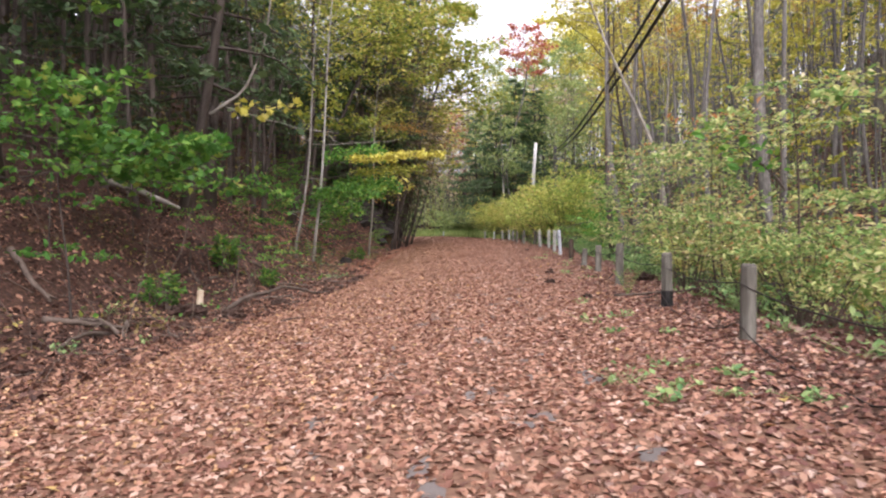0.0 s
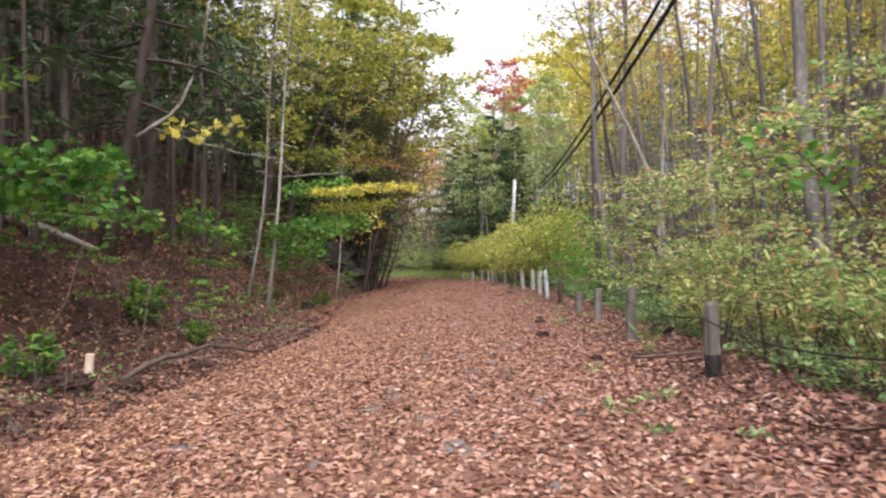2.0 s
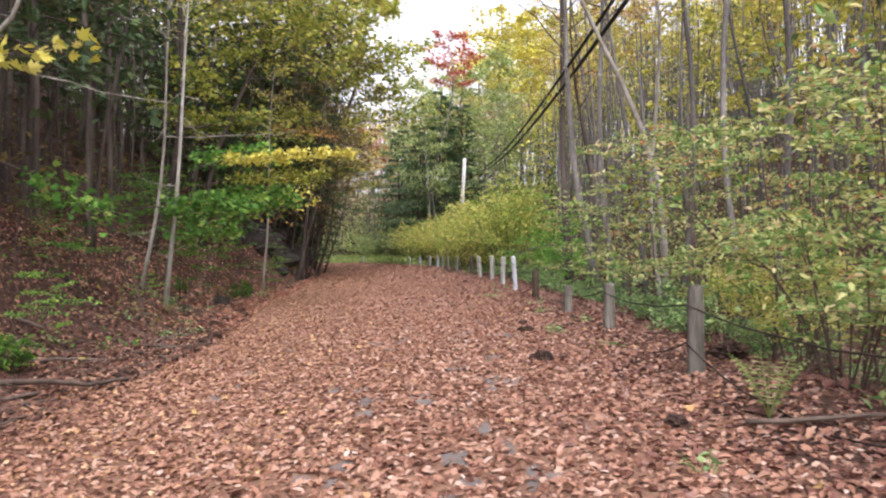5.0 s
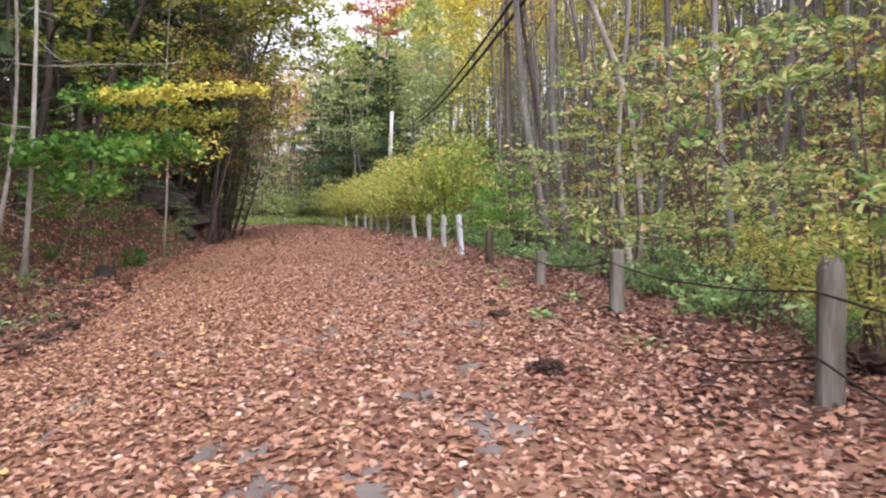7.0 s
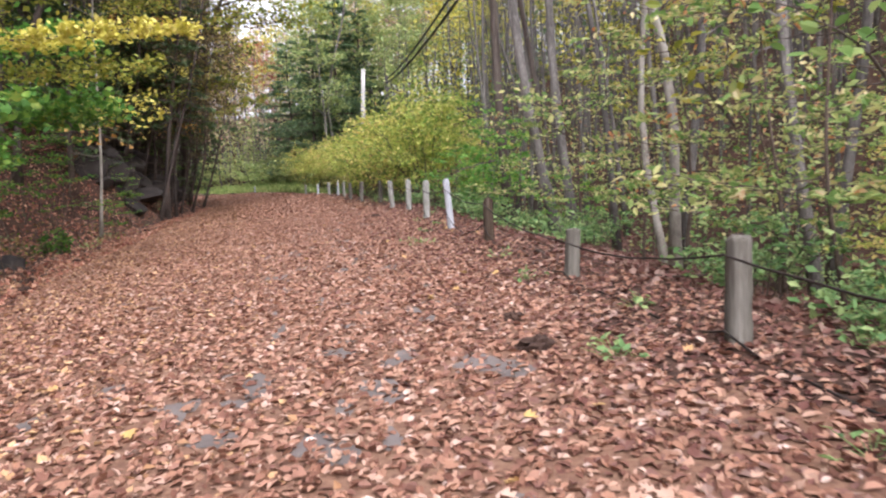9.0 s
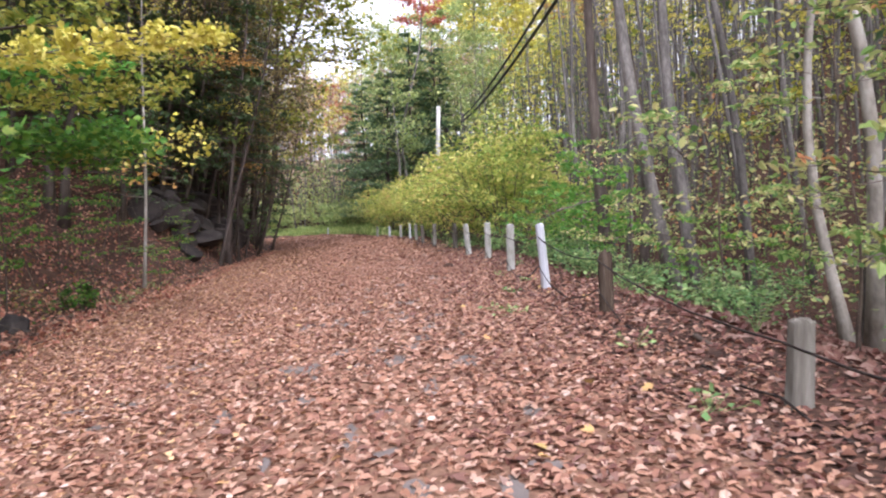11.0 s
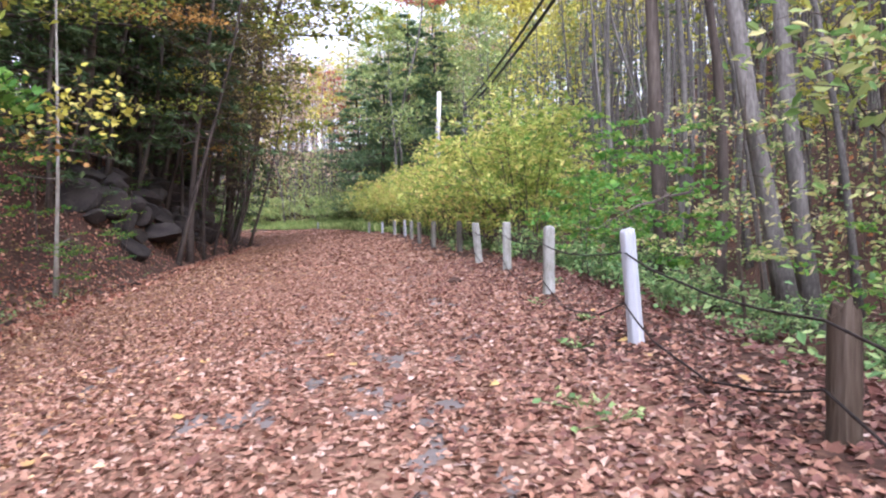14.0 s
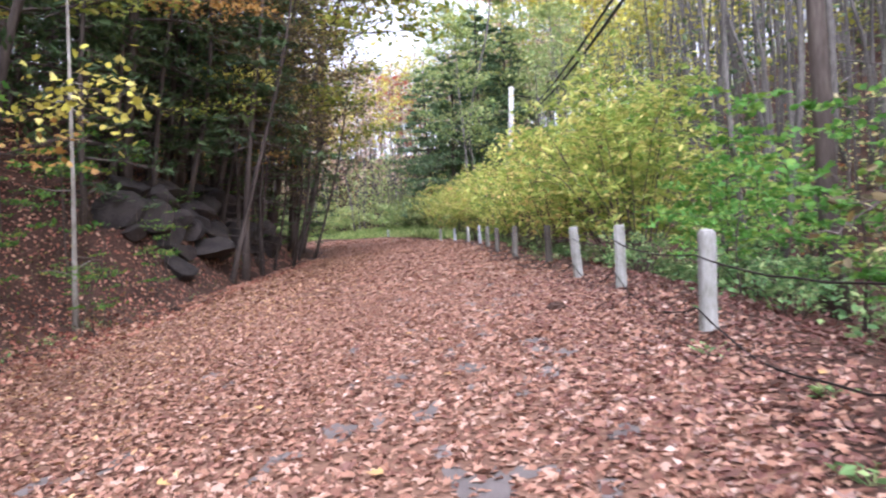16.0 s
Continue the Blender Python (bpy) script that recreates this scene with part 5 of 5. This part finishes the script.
def weed(x, y, size, seed):
    rng = np.random.default_rng(seed)
    s_ = Shape()
    m = int(rng.integers(10, 22))
    c = rng.normal(size=(m, 3)) * np.array([size, size, 0]) * 0.6
    c[:, 2] = rng.uniform(0.02, 0.12, m) * (size / 0.2)
    nn = rng.normal(size=(m, 3)) * 0.5
    nn[:, 2] += 1
    s_.leaves(c, nn, rng.uniform(0.05, 0.1, m), rng)
    for p in c:
        s_.tube(np.stack([[0, 0, -0.02], p]), [0.003, 0.002], 3, cap=False)
    top = thing("weed", "low green weed growing through the leaf litter", "weed", "roadside weeds", at=pose(*on(x, y)))
    tagged(part("foliage", s_, L_WEED, top), kind="stuff")


for i, (x, y) in enumerate([(1.13, 5.5), (1.3, 5.9), (0.95, 6.3), (1.6, 5.6), (2.1, 5.3), (1.4, 6.8), (1.85, 6.2), (0.87, 27.2), (0.95, 26.9), (1.68, 24.3), (1.2, 9.0), (1.0, 9.7), (1.5, 10.3),
                            (1.7, 17.2), (1.3, 19.0), (1.5, 22.2), (1.6, 30.2), (1.35, 31.6), (-6.0, 22.5), (-5.7, 23.3), (-6.3, 24.5), (1.9, 33.6), (1.8, 8.6), (2.0, 20.3), (1.1, 12.2), (1.2, 28.9)]):
    weed(x, y, rr.uniform(0.12, 0.26), 400 + i)
edge = scatter(rr, 60, (-12, 5), (6, 60), 0.5, [], lambda x, y: 0.3 < off_right(x, y) < 2.2 or 0.5 < off_left(x, y) < 2.5)
for i, (x, y) in enumerate(edge):
    weed(x, y, rr.uniform(0.15, 0.35), 450 + i)

# ---- bare asphalt showing through ----
ar = np.random.default_rng(15)
patches = []
for i in range(240):
    y = ar.uniform(2.5, 42)
    track = ar.choice([-0.45, 0.15, -1.35, -2.9], p=[0.4, 0.2, 0.3, 0.1])
    patches.append((track - 0.006 * max(0, y - 15) + ar.normal() * 0.22, y, ar.uniform(0.03, 0.12), ar.uniform(0.05, 0.24), ar.uniform(0, 6.28)))
for x, y in [(-1.63, 15.7), (0.03, 15.7), (0.28, 15.5), (-1.07, 19.6), (-0.21, 19.1), (0.42, 19.4), (0.6, 19.2), (-0.52, 20.2), (-1.42, 25.0), (-0.48, 24.8), (-0.37, 25.5), (0.16, 24.4),
             (-2.98, 17.4), (-0.7, 15.0), (-0.28, 16.5), (-1.19, 15.0), (-2.15, 20.0), (-0.57, 27.6)]:
    patches.append((x, y, ar.uniform(0.1, 0.17), ar.uniform(0.13, 0.26), ar.uniform(0, 6.28)))
road = Shape()
for x, y, rx_, ry_, ph in patches:
    k = 14
    a = np.arange(k) * 2 * np.pi / k
    q = 1 + 0.26 * np.sin(2 * a + ph) + 0.2 * np.sin(3 * a + 2 * ph) + 0.2 * ar.normal(size=k)
    px, py = x + rx_ * q * np.cos(a), y + ry_ * q * np.sin(a)
    road.add(np.stack([np.append(px, x), np.append(py, y), ground_z(np.append(px, x), np.append(py, y)) + 0.005], -1), [(j, (j + 1) % k, k) for j in range(k)])
solo("road", road, M_ASPHALT, "damp grey asphalt showing through the fallen leaves", "road", kind="structure")

# ---- fallen leaves ----
def lay(rng, count, xs, ys, size, lobes, keep, lift=(0.003, 0.018), tilt=0.27, fold=0.16, oval=False):
    x, y = rng.uniform(*xs, count), rng.uniform(*ys, count)
    ok = keep(x, y)
    for px, py, rx_, ry_, _ in patches:
        inside = ((x - px) / (rx_ * 0.92)) ** 2 + ((y - py) / (ry_ * 0.92)) ** 2 < 1
        ok &= ~inside | (rng.uniform(size=count) < 0.4)
    x, y = x[ok], y[ok]
    n = len(x)
    z = ground_z(x, y)
    sx, sy = (ground_z(x + 0.05, y) - z) / 0.05, (ground_z(x, y + 0.05) - z) / 0.05
    nn = np.stack([-sx, -sy, np.ones(n)], -1) + rng.normal(size=(n, 3)) * tilt
    sh = Shape()
    sh.leaves(np.stack([x, y, z + rng.uniform(*lift, n)], -1), nn, rng.uniform(*size, n), rng, lobes=lobes, fold=fold, wide=0.66, oval=oval)
    return sh


lr = np.random.default_rng(33)
on_road = lambda x, y: (x > np.interp(y, *EDGE_L) + 0.3 - 2.4 * lr.uniform(size=len(x)) ** 2) & (x < np.interp(y, *EDGE_R) - 0.7 + 1.9 * lr.uniform(size=len(x)) ** 2)
sh = lay(lr, 64000, (-3.6, 3.6), (1.8, 24), (0.04, 0.085), False, on_road, oval=True)
solo("fallen_leaves", sh, L_FALLEN, "dense carpet of dry tan and brown fallen leaves", "leaves", kind="stuff")
sh = lay(lr, 44000, (-7.0, -3.6), (1.8, 24), (0.04, 0.085), False, on_road)
solo("fallen_leaves", sh, L_FALLEN, "dense carpet of dry tan and brown fallen leaves beside the bank", "leaves", kind="stuff")
sh = lay(lr, 86000, (-8.0, 3.2), (24, 40), (0.04, 0.085), False, on_road)
solo("fallen_leaves", sh, L_FALLEN, "dense carpet of dry tan and brown fallen leaves", "leaves", kind="stuff")
sh = lay(lr, 12000, (-6.5, 3.6), (-9, 1.8), (0.06, 0.12), False, on_road)
solo("fallen_leaves", sh, L_FALLEN, "carpet of dry leaves at the start of the walk", "leaves", kind="stuff")
sh = lay(lr, 16000, (-36, 0.5), (75, 108), (0.16, 0.3), False, on_road)
solo("fallen_leaves", sh, L_FALLEN, "carpet of dry brown leaves at the bend", "leaves", kind="stuff")
sh = lay(lr, 42000, (-14, 2.5), (40, 75), (0.09, 0.16), False, on_road)
solo("fallen_leaves", sh, L_FALLEN, "carpet of dry brown leaves further along the road", "leaves", kind="stuff")
sh = lay(lr, 40000, (-1.2, 4.2), (2, 40), (0.045, 0.095), False, lambda x, y: (x > np.interp(y, *EDGE_R) - 0.8 - 1.4 * lr.uniform(size=len(x))) & (x < np.interp(y, *EDGE_R) + 1.6))
solo("fallen_leaves", sh, L_FALLEN_RED_SHADE, "red-brown leaves piled along the fence, shade in their colour", "leaves", kind="stuff")
on_bank = lambda x, y: (x < np.interp(y, *EDGE_L) + 0.4) & (x > np.interp(y, *EDGE_L) - 6)
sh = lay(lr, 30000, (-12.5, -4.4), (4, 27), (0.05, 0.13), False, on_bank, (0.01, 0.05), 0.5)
solo("fallen_leaves", sh, L_BANK, "dark leaf litter on the bank", "leaves", kind="stuff")
sh = lay(lr, 26000, (-15, -4.6), (24, 60), (0.06, 0.14), False, on_bank, (0.01, 0.05), 0.5)
solo("fallen_leaves", sh, L_BANK_RED, "red-brown leaf litter at the foot of the bank", "leaves", kind="stuff")
sh = lay(lr, 52000, (-9.5, -0.4), (4, 62), (0.045, 0.095), False, lambda x, y: (x > np.interp(y, *EDGE_L) - 0.4) & (x < np.interp(y, *EDGE_L) + 1.2 + 3.6 * lr.uniform(size=len(x))))
solo("fallen_leaves", sh, L_FALLEN_TAN, "golden tan leaves drifted along the foot of the bank", "leaves", kind="stuff")
sh = lay(lr, 19000, (-4.5, 3.2), (2.2, 36), (0.05, 0.095), True, lambda x, y: x < np.interp(y, *EDGE_R) + 0.6, tilt=0.34, fold=0.22)
solo("maple_leaves", sh, L_FALLEN, "curled dry maple leaves lying on top", "leaves", kind="stuff")

# single leaves along the walk
leaf_meshes = []
for i in range(10):
    one = Shape()
    one.leaves(np.zeros((1, 3)), np.array([[0, 0, 1.0]]), 0.085 + 0.004 * i, np.random.default_rng(60 + i), lobes=True, fold=0.16)
    leaf_meshes.append(one.mesh("leaf", (L_FALLEN_YEL, L_FALLEN, L_FALLEN, L_FALLEN_RED_SHADE, L_FALLEN_RED_SHADE)[i % 5], False))
for i in range(280):
    y = lr.uniform(3, 36)
    x = lr.uniform(-3.2, np.interp(y, *EDGE_R) + 0.3)
    ob = new("leaf", leaf_meshes[i % 10])
    ob.parent = ground
    ob.matrix_basis = pose(x, y, gz(x, y) + 0.03, lr.normal() * 14, lr.normal() * 14, lr.uniform(0, 360))

# low growth of the bank
bb = np.random.default_rng(72)
for mat_, n, label in ((L_BROWN, 5000, "withered brown undergrowth on the bank"), (L_GREEN, 900, "low green undergrowth on the bank")):
    hub_y = bb.uniform(5, 60, 160)
    hub_x = np.interp(hub_y, *EDGE_L) - 0.9 - 6.5 * bb.uniform(size=160) ** 1.2
    pick = bb.integers(0, 160, n)
    x, y = hub_x[pick] + bb.normal(size=n) * 0.3, hub_y[pick] + bb.normal(size=n) * 0.3
    z = ground_z(x, y) + np.abs(bb.normal(size=n)) * 0.2 + 0.02
    nn = bb.normal(size=(n, 3)) * 0.6
    nn[:, 2] += 1
    low = Shape()
    low.leaves(np.stack([x, y, z], -1), nn, bb.uniform(0.05, 0.13, n), bb)
    solo("undergrowth", low, mat_, label, "undergrowth", kind="stuff")
for mat_, n, label, size, up in ((L_WEED, 7000, "low green undergrowth behind the fence", (0.06, 0.14), 0.28), (L_FALLEN_RED_SHADE, 16000, "red-brown leaf litter in the gully", (0.07, 0.15), 0.02)):
    hub_y = bb.uniform(4, 60, 220)
    hub_x = np.interp(hub_y, *EDGE_R) + 1.1 + 6.5 * bb.uniform(size=220) ** 1.3
    pick = bb.integers(0, 220, n)
    wide = 0.32 if mat_ == L_WEED else 0.9
    x, y = hub_x[pick] + bb.normal(size=n) * wide, hub_y[pick] + bb.normal(size=n) * wide
    keep_ = x > np.interp(y, *EDGE_R) + 0.6
    x, y = x[keep_], y[keep_]
    z = ground_z(x, y) + np.abs(bb.normal(size=len(x))) * up + 0.02
    nn = bb.normal(size=(len(x), 3)) * 0.5
    nn[:, 2] += 1
    low = Shape()
    low.leaves(np.stack([x, y, z], -1), nn, bb.uniform(*size, len(x)), bb)
    solo("undergrowth", low, mat_, label, "undergrowth", kind="stuff")

# grass of the verge at the bend
gr = np.random.default_rng(91)
y = gr.uniform(70, 112, 15000)
x = np.interp(y, *EDGE_R) + 0.2 + 5.5 * gr.uniform(size=15000) ** 1.4
blades = Shape()
up = gr.uniform(0.25, 0.75, 15000)
heading = gr.normal(size=(15000, 3)) * 0.35 + np.array([0, 0, 1.0])
facing = gr.normal(size=(15000, 3)) * np.array([1, 1, 0.2])
blades.leaves(np.stack([x, y, ground_z(x, y) + 0.4 * up], -1), facing, up, gr, wide=0.22, heading=heading)
solo("verge_grass", blades, L_GRASS, "tall pale green grass on the verge at the bend", "grass", kind="stuff")
